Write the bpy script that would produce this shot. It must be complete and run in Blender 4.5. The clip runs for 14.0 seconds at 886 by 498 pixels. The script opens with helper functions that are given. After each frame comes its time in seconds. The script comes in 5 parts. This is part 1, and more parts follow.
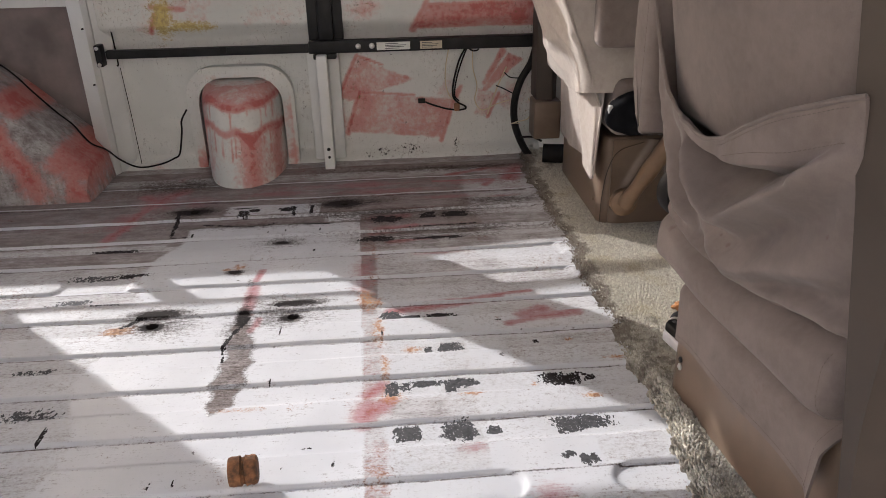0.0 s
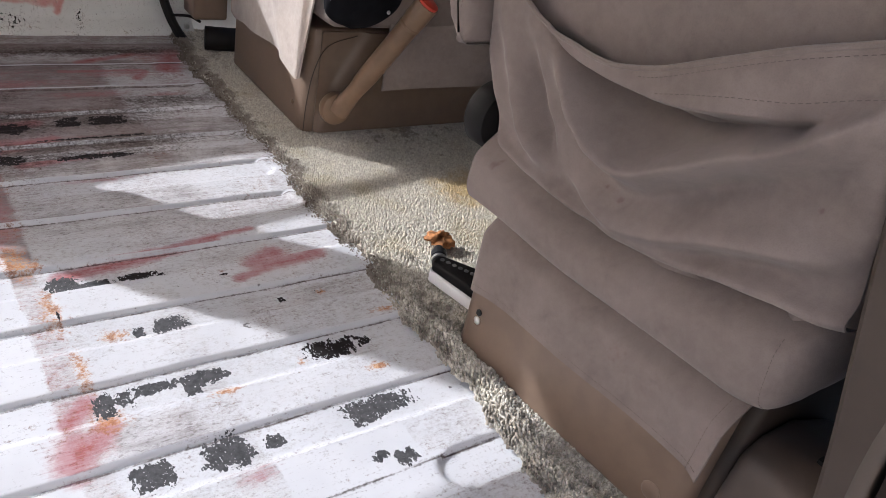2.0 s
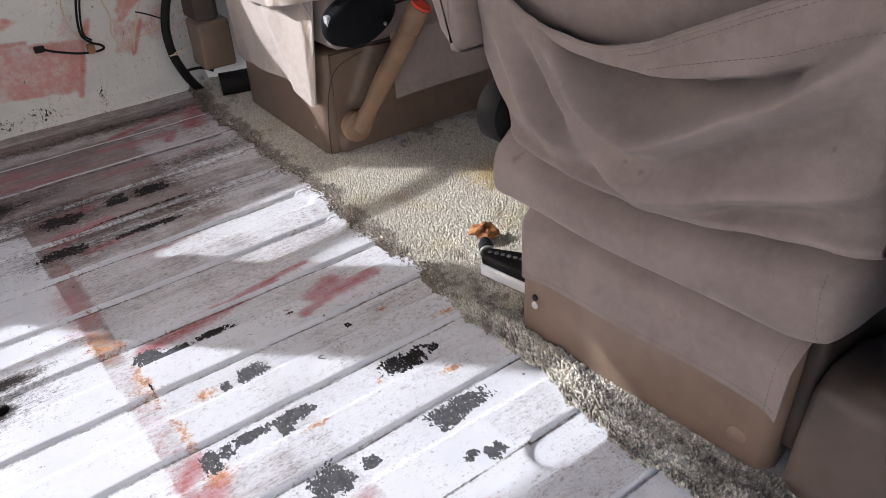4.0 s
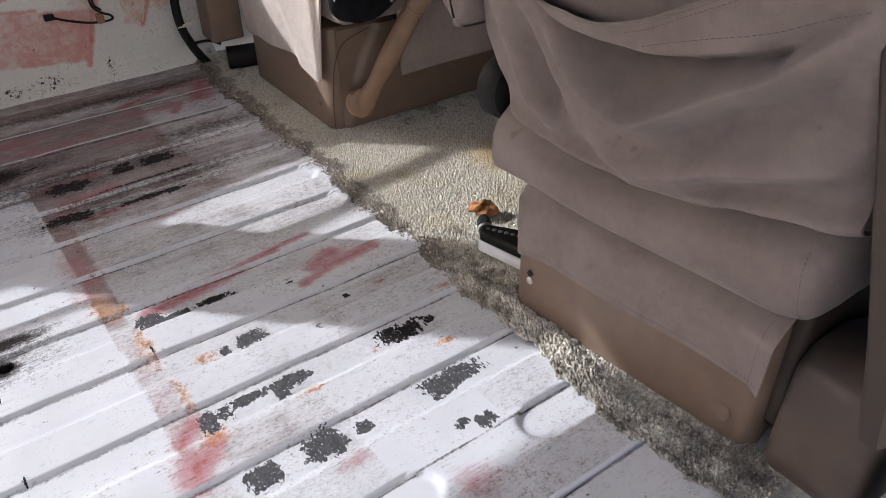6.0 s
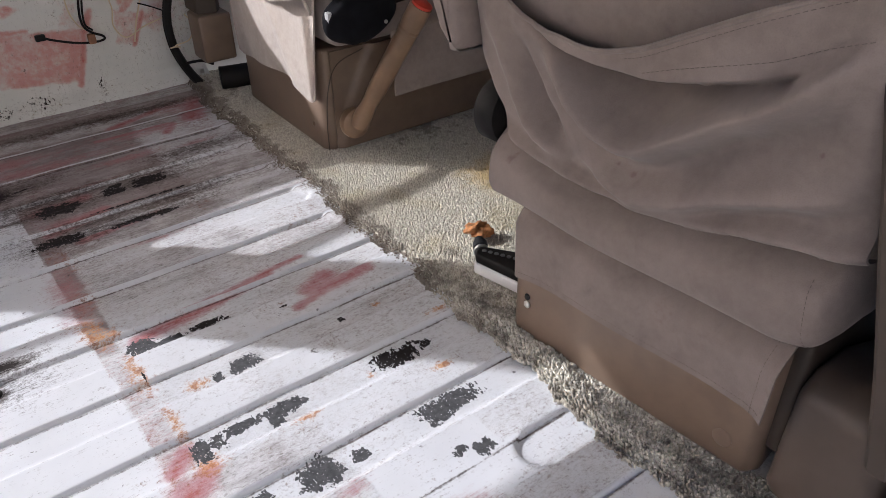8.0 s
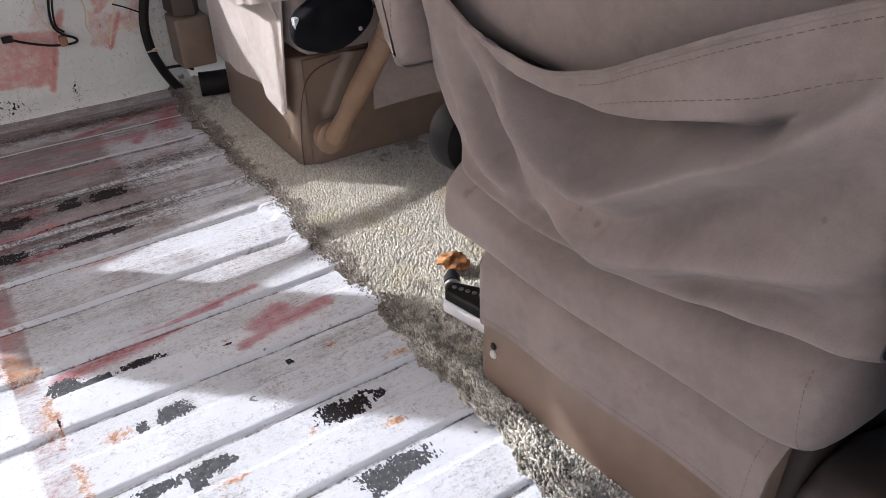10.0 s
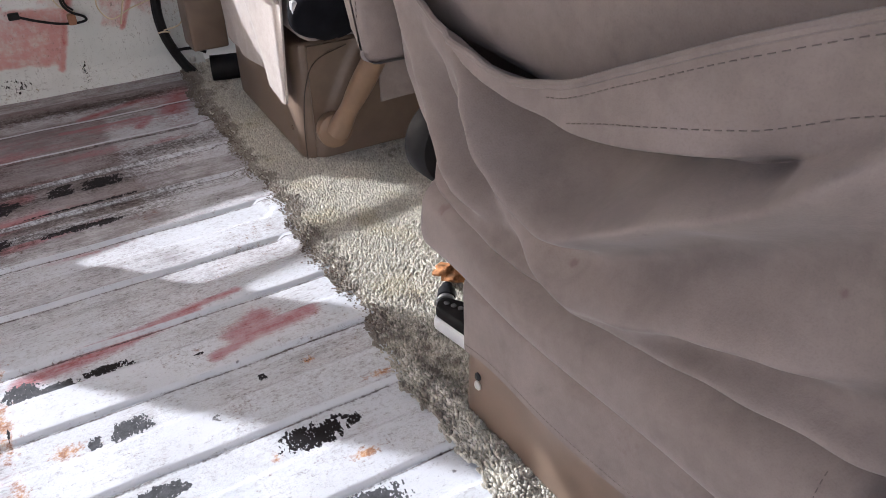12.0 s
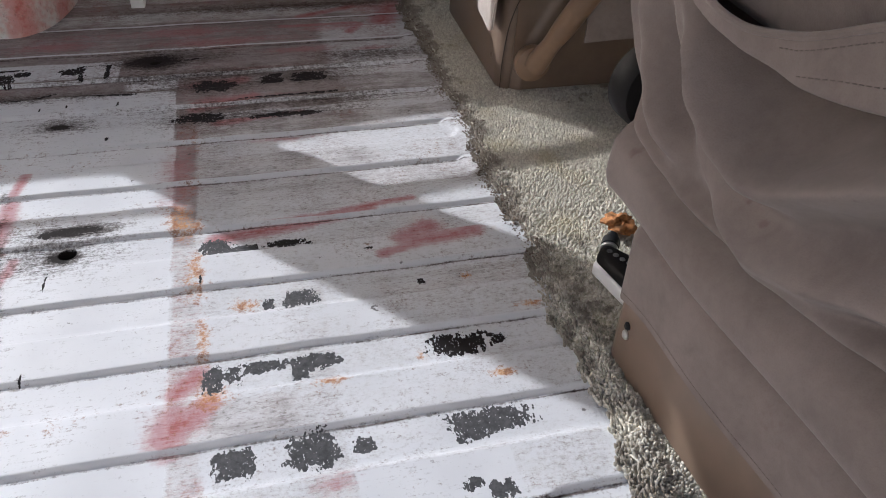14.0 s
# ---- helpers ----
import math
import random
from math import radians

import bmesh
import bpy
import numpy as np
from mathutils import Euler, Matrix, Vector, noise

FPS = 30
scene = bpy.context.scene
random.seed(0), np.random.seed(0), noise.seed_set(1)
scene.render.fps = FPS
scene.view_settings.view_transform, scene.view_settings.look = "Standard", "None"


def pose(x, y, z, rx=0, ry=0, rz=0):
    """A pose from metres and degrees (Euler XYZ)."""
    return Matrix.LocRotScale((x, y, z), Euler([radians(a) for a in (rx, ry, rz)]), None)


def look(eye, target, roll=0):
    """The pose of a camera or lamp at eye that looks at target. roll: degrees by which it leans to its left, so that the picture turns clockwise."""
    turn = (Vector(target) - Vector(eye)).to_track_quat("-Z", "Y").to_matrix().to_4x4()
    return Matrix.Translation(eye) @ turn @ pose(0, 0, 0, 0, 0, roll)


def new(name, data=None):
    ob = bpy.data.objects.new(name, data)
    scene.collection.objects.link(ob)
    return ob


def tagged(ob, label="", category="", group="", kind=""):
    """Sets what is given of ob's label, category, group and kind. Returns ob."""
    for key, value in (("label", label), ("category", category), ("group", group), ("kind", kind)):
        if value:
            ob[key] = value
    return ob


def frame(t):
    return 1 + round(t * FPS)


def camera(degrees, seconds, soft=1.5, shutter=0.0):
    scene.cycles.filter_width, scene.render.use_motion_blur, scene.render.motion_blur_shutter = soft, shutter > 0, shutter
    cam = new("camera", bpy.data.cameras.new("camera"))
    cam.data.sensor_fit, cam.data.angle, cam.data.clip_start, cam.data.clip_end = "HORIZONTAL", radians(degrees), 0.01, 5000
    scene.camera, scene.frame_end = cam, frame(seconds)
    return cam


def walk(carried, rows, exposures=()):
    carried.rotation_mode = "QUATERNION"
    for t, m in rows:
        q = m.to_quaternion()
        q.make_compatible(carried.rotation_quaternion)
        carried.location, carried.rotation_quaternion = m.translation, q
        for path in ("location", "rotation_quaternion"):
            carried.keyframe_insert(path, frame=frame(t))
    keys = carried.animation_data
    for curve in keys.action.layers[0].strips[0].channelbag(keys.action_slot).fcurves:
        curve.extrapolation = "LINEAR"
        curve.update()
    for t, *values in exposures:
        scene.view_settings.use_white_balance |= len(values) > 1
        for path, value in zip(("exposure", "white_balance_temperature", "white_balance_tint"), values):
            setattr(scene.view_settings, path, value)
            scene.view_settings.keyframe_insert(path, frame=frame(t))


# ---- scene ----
cam = camera(61.6, 14.0, soft=0.72)
PATH = [
    (0, (0.103, 0.202, 0.836), (0.239, 2.007, -0.014), -1.1),
    (0.5, (0.042, 0.374, 0.801), (0.735, 2.054, -0.034), 6.8),
    (1, (-0.063, 0.544, 0.798), (0.914, 2.066, -0.056), 8.0),
    (1.5, (-0.051, 0.595, 0.773), (0.996, 2.009, -0.179), 10.8),
    (2, (-0.053, 0.617, 0.747), (1.056, 1.919, -0.289), 13.1),
    (2.5, (-0.065, 0.617, 0.769), (1.031, 1.949, -0.244), 7.0),
    (3, (-0.06, 0.614, 0.795), (1.046, 1.967, -0.178), 1.3),
    (3.5, (-0.061, 0.611, 0.805), (0.974, 1.992, -0.205), -1.0),
    (4, (-0.042, 0.602, 0.804), (0.919, 1.96, -0.306), -2.7),
    (4.2, (-0.042, 0.593, 0.801), (0.902, 1.941, -0.335), -2.6),
    (6.3, (-0.053, 0.574, 0.802), (0.881, 1.924, -0.341), -1.0),
    (6.5, (-0.055, 0.577, 0.803), (0.869, 1.937, -0.336), -1.1),
    (7, (-0.061, 0.584, 0.803), (0.874, 1.943, -0.326), -0.3),
    (7.5, (-0.052, 0.587, 0.801), (0.903, 1.938, -0.322), -0.4),
    (8, (-0.047, 0.592, 0.806), (0.924, 1.943, -0.304), -1.0),
    (8.2, (-0.051, 0.593, 0.811), (0.924, 1.962, -0.274), -1.0),
    (10.3, (0.175, 0.678, 0.757), (1.075, 2.074, -0.358), -1.1),
    (10.5, (0.216, 0.692, 0.749), (1.083, 2.085, -0.396), -1.5),
    (11, (0.247, 0.711, 0.738), (1.083, 2.122, -0.406), -1.2),
    (11.5, (0.247, 0.713, 0.739), (1.044, 2.153, -0.397), -1.5),
    (12, (0.238, 0.712, 0.741), (1.05, 2.146, -0.392), -0.7),
    (12.5, (0.203, 0.71, 0.749), (0.913, 2.21, -0.366), -1.1),
    (13, (0.201, 0.702, 0.736), (0.727, 2.21, -0.469), 1.1),
    (13.5, (0.207, 0.69, 0.744), (0.66, 2.198, -0.49), 1.3),
    (14, (0.202, 0.687, 0.737), (0.608, 2.192, -0.515), 2.8),
]
# the clip's own exposure and white balance: seconds, stops, kelvin, tint
EXPOSURES = [
    (0.0, 0.93, 6340, 13), (0.5, 0.89, 6130, 13), (1.0, 1.13, 6030, 14), (2.0, 1.19, 5910, 13), (3.0, 1.27, 5960, 14), (3.6, 1.37, 5910, 14), (4.2, 1.25, 5860, 13), (6.5, 1.03, 5950, 13), (8.2, 1.06, 5950, 13),
    (10.5, 1.41, 5760, 13), (11.5, 1.41, 5760, 13), (12.5, 1.40, 5710, 12), (13.2, 1.13, 5870, 11), (14.0, 0.81, 5870, 11),
]
walk(cam, [(t, look(eye, target, roll)) for t, eye, target, roll in PATH], EXPOSURES)

# ---- light ----
SUN_DY, SUN_DZ = -1.0, -0.77          # the sun's rays run +x, -y and down
SUN = Vector((1.0, SUN_DY, SUN_DZ)).normalized()
world = bpy.data.worlds.new("sky")
scene.world = world
world.use_nodes = True
wn = world.node_tree.nodes
sky = wn.new("ShaderNodeTexSky")
sky.sky_type = "NISHITA"
sky.sun_disc = False
sky.air_density, sky.dust_density, sky.ozone_density = 0.7, 4.0, 0.3
sky.sun_elevation = math.asin(-SUN.z)
sky.sun_rotation = math.atan2(-SUN.x, -SUN.y)
world.node_tree.links.new(sky.outputs[0], wn["Background"].inputs[0])
wn["Background"].inputs[1].default_value = 0.15
sun_data = bpy.data.lights.new("sun", "SUN")
sun_data.energy, sun_data.angle, sun_data.color = 2.50, radians(0.6), (1.0, 0.985, 0.95)
sun = new("sun", sun_data)
sun.matrix_world = Matrix.Translation((-3, 5, 5)) @ SUN.to_track_quat("-Z", "Y").to_matrix().to_4x4()

# ---- helpers of this scene ----
def link(name, bm, mat, smooth=True):
    me = bpy.data.meshes.new(name)
    bm.normal_update()
    bm.to_mesh(me)
    bm.free()
    me.materials.append(mat)
    if smooth:
        me.polygons.foreach_set("use_smooth", [True] * len(me.polygons))
        me.set_sharp_from_angle(angle=radians(40))
    return new(name, me)


def part(name, bm, mat, parent=None, label="", smooth=True):
    ob = link(name, bm, mat, smooth)
    if parent is not None:
        ob.parent = parent
    if label:
        ob["label"] = label
    return ob


def thing(name, label, category, group="", at=(0, 0, 0)):
    ob = new(name)
    ob.location = at
    ob.empty_display_size = 0.05
    return tagged(ob, label, category, group)


def part_at(name, bm, mat, parent, label="", smooth=True):
    """A part whose mesh is given in world metres under a thing that stands elsewhere."""
    bmesh.ops.translate(bm, vec=-parent.location, verts=bm.verts)
    return part(name, bm, mat, parent, label, smooth)


def box(lo, hi, bevel=0.0, segs=2, bm=None):
    bm = bm or bmesh.new()
    geo = bmesh.ops.create_cube(bm, size=1.0)
    vs = geo["verts"]
    c = [(a + b) / 2 for a, b in zip(lo, hi)]
    d = [b - a for a, b in zip(lo, hi)]
    for v in vs:
        v.co = Vector([c[i] + v.co[i] * d[i] for i in range(3)])
    if bevel:
        es = list({e for v in vs for e in v.link_edges})
        bmesh.ops.bevel(bm, geom=es, offset=bevel, segments=segs, profile=0.6, affect="EDGES")
    return bm


def prism(outline, axis, lo, hi, bevel=0.0, segs=2):
    """A solid whose outline (2D, counter-clockwise) runs along an axis from lo to hi."""
    bm = bmesh.new()
    def at(p, h):
        q = [p[0], p[1]]
        q.insert(axis, h)
        return q
    a = [bm.verts.new(at(p, lo)) for p in outline]
    b = [bm.verts.new(at(p, hi)) for p in outline]
    n = len(outline)
    bm.faces.new(a)
    bm.faces.new(b[::-1])
    for i in range(n):
        bm.faces.new((a[i], b[i], b[(i + 1) % n], a[(i + 1) % n]))
    bmesh.ops.recalc_face_normals(bm, faces=bm.faces)
    if bevel:
        bmesh.ops.bevel(bm, geom=list(bm.edges), offset=bevel, segments=segs, profile=0.6, affect="EDGES")
    return bm


def smooth_line(points, steps=8):
    """A smooth line through points (Catmull-Rom)."""
    p = [Vector(q) for q in points]
    p = [2 * p[0] - p[1]] + p + [2 * p[-1] - p[-2]]
    out = []
    for i in range(1, len(p) - 2):
        for k in range(steps):
            t = k / steps
            a, b, c, d = p[i - 1], p[i], p[i + 1], p[i + 2]
            out.append(0.5 * (2 * b + (c - a) * t + (2 * a - 5 * b + 4 * c - d) * t * t + (3 * b - a - 3 * c + d) * t ** 3))
    out.append(p[-2])
    return out


def tube(points, radius, sides=8, steps=8, flat=1.0, bm=None, line=None):
    """A round (or flattened) cord along a smooth line. radius: a number or a function of 0..1."""
    bm = bm or bmesh.new()
    line = line or (smooth_line(points, steps) if len(points) > 2 else [Vector(q) for q in points])
    rings, up = [], None
    for i, q in enumerate(line):
        d = (line[min(i + 1, len(line) - 1)] - line[max(i - 1, 0)]).normalized()
        if up is None:
            up = Vector((0, 0, 1)) if abs(d.z) < 0.9 else Vector((0, 1, 0))
        side = d.cross(up).normalized()
        up = side.cross(d).normalized()
        r = radius(i / (len(line) - 1)) if callable(radius) else radius
        rings.append([bm.verts.new(q + side * (r * math.cos(a)) + up * (r * flat * math.sin(a)))
                      for a in (2 * math.pi * k / sides for k in range(sides))])
    for a, b in zip(rings, rings[1:]):
        for k in range(sides):
            bm.faces.new((a[k], a[(k + 1) % sides], b[(k + 1) % sides], b[k]))
    bm.faces.new(rings[0][::-1])
    bm.faces.new(rings[-1])
    return bm


def rod(a, b, r, sides=20, bevel=0.0):
    """A straight cylinder from a to b."""
    a, b = Vector(a), Vector(b)
    bm = bmesh.new()
    m = Matrix.Translation((a + b) / 2) @ (b - a).to_track_quat("Z", "Y").to_matrix().to_4x4()
    bmesh.ops.create_cone(bm, cap_ends=True, segments=sides, radius1=r, radius2=r, depth=(b - a).length, matrix=m)
    if bevel:
        es = [e for e in bm.edges if len(e.link_faces) == 2 and any(len(f.verts) > 4 for f in e.link_faces)]
        bmesh.ops.bevel(bm, geom=es, offset=bevel, segments=3, profile=0.5, affect="EDGES")
    return bm


def turned(profile, base, axis=(0, 0, 1), sides=28):
    """A turned shape: profile of (radius, height) along an axis from base."""
    bm = bmesh.new()
    m = Matrix.Translation(base) @ Vector(axis).to_track_quat("Z", "Y").to_matrix().to_4x4()
    rings = []
    for r, h in profile:
        rings.append([bm.verts.new(m @ Vector((r * math.cos(2 * math.pi * k / sides), r * math.sin(2 * math.pi * k / sides), h))) for k in range(sides)])
    for a, b in zip(rings, rings[1:]):
        for k in range(sides):
            bm.faces.new((a[k], a[(k + 1) % sides], b[(k + 1) % sides], b[k]))
    bm.faces.new(rings[0][::-1])
    bm.faces.new(rings[-1])
    bmesh.ops.recalc_face_normals(bm, faces=bm.faces)
    return bm


def sheet(f, nu, nv, thick=0.0, back=(1, 0, 0)):
    """A sheet f(u, v) -> place; with thick it is closed behind, towards back."""
    bm = bmesh.new()
    front = [[bm.verts.new(f(i / nu, j / nv)) for j in range(nv + 1)] for i in range(nu + 1)]
    for i in range(nu):
        for j in range(nv):
            bm.faces.new((front[i][j], front[i + 1][j], front[i + 1][j + 1], front[i][j + 1]))
    if thick:
        b = Vector(back) * thick
        rear = [[bm.verts.new(front[i][j].co + b) for j in range(nv + 1)] for i in range(nu + 1)]
        for i in range(nu):
            for j in range(nv):
                bm.faces.new((rear[i][j], rear[i][j + 1], rear[i + 1][j + 1], rear[i + 1][j]))
        for i in range(nu):
            bm.faces.new((front[i][0], rear[i][0], rear[i + 1][0], front[i + 1][0]))
            bm.faces.new((front[i][nv], front[i + 1][nv], rear[i + 1][nv], rear[i][nv]))
        for j in range(nv):
            bm.faces.new((front[0][j], front[0][j + 1], rear[0][j + 1], rear[0][j]))
            bm.faces.new((front[nu][j], rear[nu][j], rear[nu][j + 1], front[nu][j + 1]))
    bmesh.ops.recalc_face_normals(bm, faces=bm.faces)
    return bm


def lerp_knots(knots, x):
    """A soft curve through (x, value) knots in rising x."""
    if x <= knots[0][0]:
        return knots[0][1]
    if x >= knots[-1][0]:
        return knots[-1][1]
    i = 0
    while x > knots[i + 1][0]:
        i += 1
    (x0, v0), (x1, v1) = knots[i], knots[i + 1]
    h, slope = x1 - x0, (v1 - v0) / (x1 - x0)

    def tangent(j):
        if j == 0 or j == len(knots) - 1:
            return slope
        a = (knots[j][1] - knots[j - 1][1]) / (knots[j][0] - knots[j - 1][0])
        b = (knots[j + 1][1] - knots[j][1]) / (knots[j + 1][0] - knots[j][0])
        return 2 * a * b / (a + b) if a * b > 0 else 0.0
    t = (x - x0) / h
    return ((2 * t ** 3 - 3 * t * t + 1) * v0 + (t ** 3 - 2 * t * t + t) * h * tangent(i)
            + (3 * t * t - 2 * t ** 3) * v1 + (t ** 3 - t * t) * h * tangent(i + 1))


def rounded(points, steps=4):
    """The same line with soft bends."""
    return tuple((p.x, p.y) for p in smooth_line([(a, b, 0) for a, b in points], steps))


def to_line(y, z, line):
    """Distance from (y, z) to a broken line, and the share of its length."""
    best, share = 9.0, 0.0
    n = len(line) - 1
    for i in range(n):
        (ay, az), (by, bz) = line[i], line[i + 1]
        dy, dz = by - ay, bz - az
        t = max(0.0, min(1.0, ((y - ay) * dy + (z - az) * dz) / (dy * dy + dz * dz)))
        d = math.hypot(y - ay - t * dy, z - az - t * dz)
        if d < best:
            best, share = d, (i + t) / n
    return best, share


def bump(y, z, line, width, height):
    d, t = to_line(y, z, line)
    return height * math.exp(-(d / width) ** 2) * min(1.0, 4 * t + 0.15, 4 * (1 - t) + 0.15)


# ---- materials ----
def material(name):
    m = bpy.data.materials.new(name)
    m.use_nodes = True
    return m, m.node_tree.nodes, m.node_tree.links, m.node_tree.nodes["Principled BSDF"]


class Net:
    """Short writing for node nets."""
    def __init__(self, m):
        self.n, self.l = m.node_tree.nodes, m.node_tree.links
        self.coord = self.n.new("ShaderNodeTexCoord")

    def put(self, socket, value):
        if isinstance(value, bpy.types.NodeSocket):
            self.l.new(value, socket)
        elif isinstance(value, tuple) and len(value) == 3 and socket.type == "RGBA":
            socket.default_value = (*value, 1)
        else:
            socket.default_value = value

    def stretch(self, sx, sy, sz):
        n = self.n.new("ShaderNodeVectorMath")
        n.operation = "MULTIPLY"
        self.l.new(self.coord.outputs["Object"], n.inputs[0])
        n.inputs[1].default_value = (sx, sy, sz)
        return n.outputs[0]

    def noise(self, scale, detail=4.0, rough=0.55, vec=None, distort=0.0):
        n = self.n.new("ShaderNodeTexNoise")
        n.inputs["Scale"].default_value, n.inputs["Detail"].default_value = scale, detail
        n.inputs["Roughness"].default_value, n.inputs["Distortion"].default_value = rough, distort
        self.l.new(vec if vec else self.coord.outputs["Object"], n.inputs["Vector"])
        return n.outputs["Fac"]

    def voronoi(self, scale, vec=None, feature="F1"):
        n = self.n.new("ShaderNodeTexVoronoi")
        n.feature = feature
        n.inputs["Scale"].default_value = scale
        self.l.new(vec if vec else self.coord.outputs["Object"], n.inputs["Vector"])
        return n.outputs["Distance"]

    def field(self, name):
        n = self.n.new("ShaderNodeAttribute")
        n.attribute_name = name
        return n.outputs["Fac"]

    def math(self, op, a, b=0.0, c=0.0):
        n = self.n.new("ShaderNodeMath")
        n.operation = op
        for i, v in enumerate((a, b, c)):
            self.put(n.inputs[i], v)
        return n.outputs[0]

    def ramp(self, value, lo, hi, a=0.0, b=1.0):
        n = self.n.new("ShaderNodeMapRange")
        n.interpolation_type = "SMOOTHSTEP"
        self.put(n.inputs["Value"], value)
        for key, v in (("From Min", lo), ("From Max", hi), ("To Min", a), ("To Max", b)):
            n.inputs[key].default_value = v
        return n.outputs[0]

    def mix(self, f, a, b):
        n = self.n.new("ShaderNodeMix")
        n.data_type = "RGBA"
        self.put(n.inputs[0], f)
        self.put(n.inputs[6], a)
        self.put(n.inputs[7], b)
        return n.outputs[2]

    def bump(self, height, strength, distance, normal=None):
        n = self.n.new("ShaderNodeBump")
        n.inputs["Strength"].default_value, n.inputs["Distance"].default_value = strength, distance
        self.l.new(height, n.inputs["Height"])
        if normal:
            self.l.new(normal, n.inputs["Normal"])
        return n.outputs[0]


def plain(name, color, rough=0.5, metal=0.0, vary=0.12, scale=25.0, grain=400.0, relief=0.15, dist=0.0006, sheen=0.0, dark=None, spec=0.5):
    """A surface with broad variation, fine grain and slight relief."""
    m, nodes, links, b = material(name)
    t = Net(m)
    lo = tuple(c * (1 - vary) for c in color) if dark is None else dark
    hi = tuple(min(1.0, c * (1 + vary)) for c in color)
    broad, fine = t.noise(scale, 5.0), t.noise(grain, 3.0)
    col = t.mix(t.ramp(broad, 0.3, 0.7), lo, hi)
    links.new(t.mix(t.math("MULTIPLY", t.ramp(fine, 0.45, 0.75), 0.25), col, lo), b.inputs["Base Color"])
    links.new(t.math("ADD", t.math("MULTIPLY", broad, 0.15), rough - 0.075), b.inputs["Roughness"])
    b.inputs["Metallic"].default_value = metal
    b.inputs["Specular IOR Level"].default_value = spec
    if sheen:
        b.inputs["Sheen Weight"].default_value = sheen
        b.inputs["Sheen Roughness"].default_value = 0.5
    links.new(t.bump(t.math("ADD", fine, t.math("MULTIPLY", broad, 0.6)), relief, dist), b.inputs["Normal"])
    return m


def painted_steel(name, wall=False):
    """White van paint with scraped glue, red wash, rust, soot and chips; soft fields say where, noise gives the edges."""
    m, nodes, links, b = material(name)
    t = Net(m)
    along = t.stretch(5.0, 60.0, 60.0) if not wall else t.stretch(40.0, 40.0, 7.0)
    streak = t.math("ADD", t.math("MULTIPLY", t.noise(1.4, 6.0, 0.65, along), 0.55), t.math("MULTIPLY", t.noise(26.0, 5.0, 0.65), 0.45))
    hair = t.noise(5.0, 4.0, 0.7, along)
    cloud = t.noise(7.0, 5.0)
    fleck = t.noise(90.0, 4.0, 0.7)
    grit = t.noise(260.0, 3.0, 0.7)
    dust = t.noise(420.0, 2.0, 0.6)
    white = t.mix(t.ramp(cloud, 0.3, 0.75), (0.575, 0.585, 0.61) if not wall else (0.60, 0.61, 0.59), (0.645, 0.655, 0.68) if not wall else (0.70, 0.70, 0.68))
    worn = t.field("worn")
    # scraped glue film: off-white with fine scratches and specks along the ribs, browner and darker where it is thick
    short = t.noise(1.0, 5.0, 0.7, t.stretch(95.0, 230.0, 150.0))
    patch = t.noise(16.0, 4.0, 0.6, t.stretch(0.6, 1.4, 1.0))
    film = t.mix(t.ramp(patch, 0.35, 0.68), (0.560, 0.562, 0.575), (0.440, 0.436, 0.445))
    film = t.mix(t.ramp(patch, 0.55, 0.72, 0.0, 0.40), film, (0.50, 0.43, 0.42))
    film = t.mix(t.ramp(t.math("ADD", hair, t.math("MULTIPLY", fleck, 0.5)), 0.74, 0.98, 0.0, 0.7), film, (0.60, 0.59, 0.585))
    thick = t.mix(t.ramp(t.math("ADD", t.math("MULTIPLY", streak, 0.55), t.math("MULTIPLY", patch, 0.45)), 0.32, 0.68), (0.37, 0.328, 0.320), (0.16, 0.130, 0.125))
    film = t.mix(t.ramp(t.math("ADD", worn, t.math("MULTIPLY", t.math("SUBTRACT", streak, 0.5), 0.5)), 0.66, 0.92), film, thick)
    film = t.mix(t.math("MULTIPLY", t.ramp(short, 0.50, 0.66), t.ramp(t.math("ADD", patch, worn), 0.85, 1.5, 0.25, 0.9)), film, (0.18, 0.158, 0.152))
    film = t.mix(t.ramp(t.math("ADD", short, t.math("MULTIPLY", grit, 0.8)), 0.78, 0.62, 0.0, 0.55), film, (0.22, 0.195, 0.19))
    crackle = t.voronoi(230.0, t.stretch(0.55, 1.3, 1.0), "DISTANCE_TO_EDGE")
    film = t.mix(t.math("MULTIPLY", t.ramp(crackle, 0.10, 0.02), t.ramp(cloud, 0.42, 0.62, 0.0, 0.45)), film, (0.27, 0.22, 0.21))
    amount = t.ramp(t.math("ADD", worn, t.math("MULTIPLY", t.math("SUBTRACT", t.math("ADD", t.math("ADD", t.math("MULTIPLY", streak, 0.5), t.math("MULTIPLY", short, 0.5)), t.math("MULTIPLY", t.math("ADD", fleck, grit), 0.5)), 1.0), 1.1)), 0.34, 0.78)
    col = t.mix(amount, white, film)
    # red primer or glue wash
    stroke = t.math("ADD", streak, hair) if not wall else t.math("ADD", cloud, t.noise(18.0, 5.0, 0.6))
    red = t.math("ADD", t.field("red"), t.math("MULTIPLY", t.math("SUBTRACT", t.math("ADD", t.math("MULTIPLY", stroke, 0.5), t.math("MULTIPLY", t.math("ADD", fleck, cloud) if not wall else t.math("ADD", cloud, t.noise(70.0, 4.0, 0.6)), 0.5)), 1.0), 1.3))
    col = t.mix(t.ramp(red, 0.26, 0.86, 0.0, 0.80), col, (0.38, 0.160, 0.172) if not wall else (0.53, 0.19, 0.165))
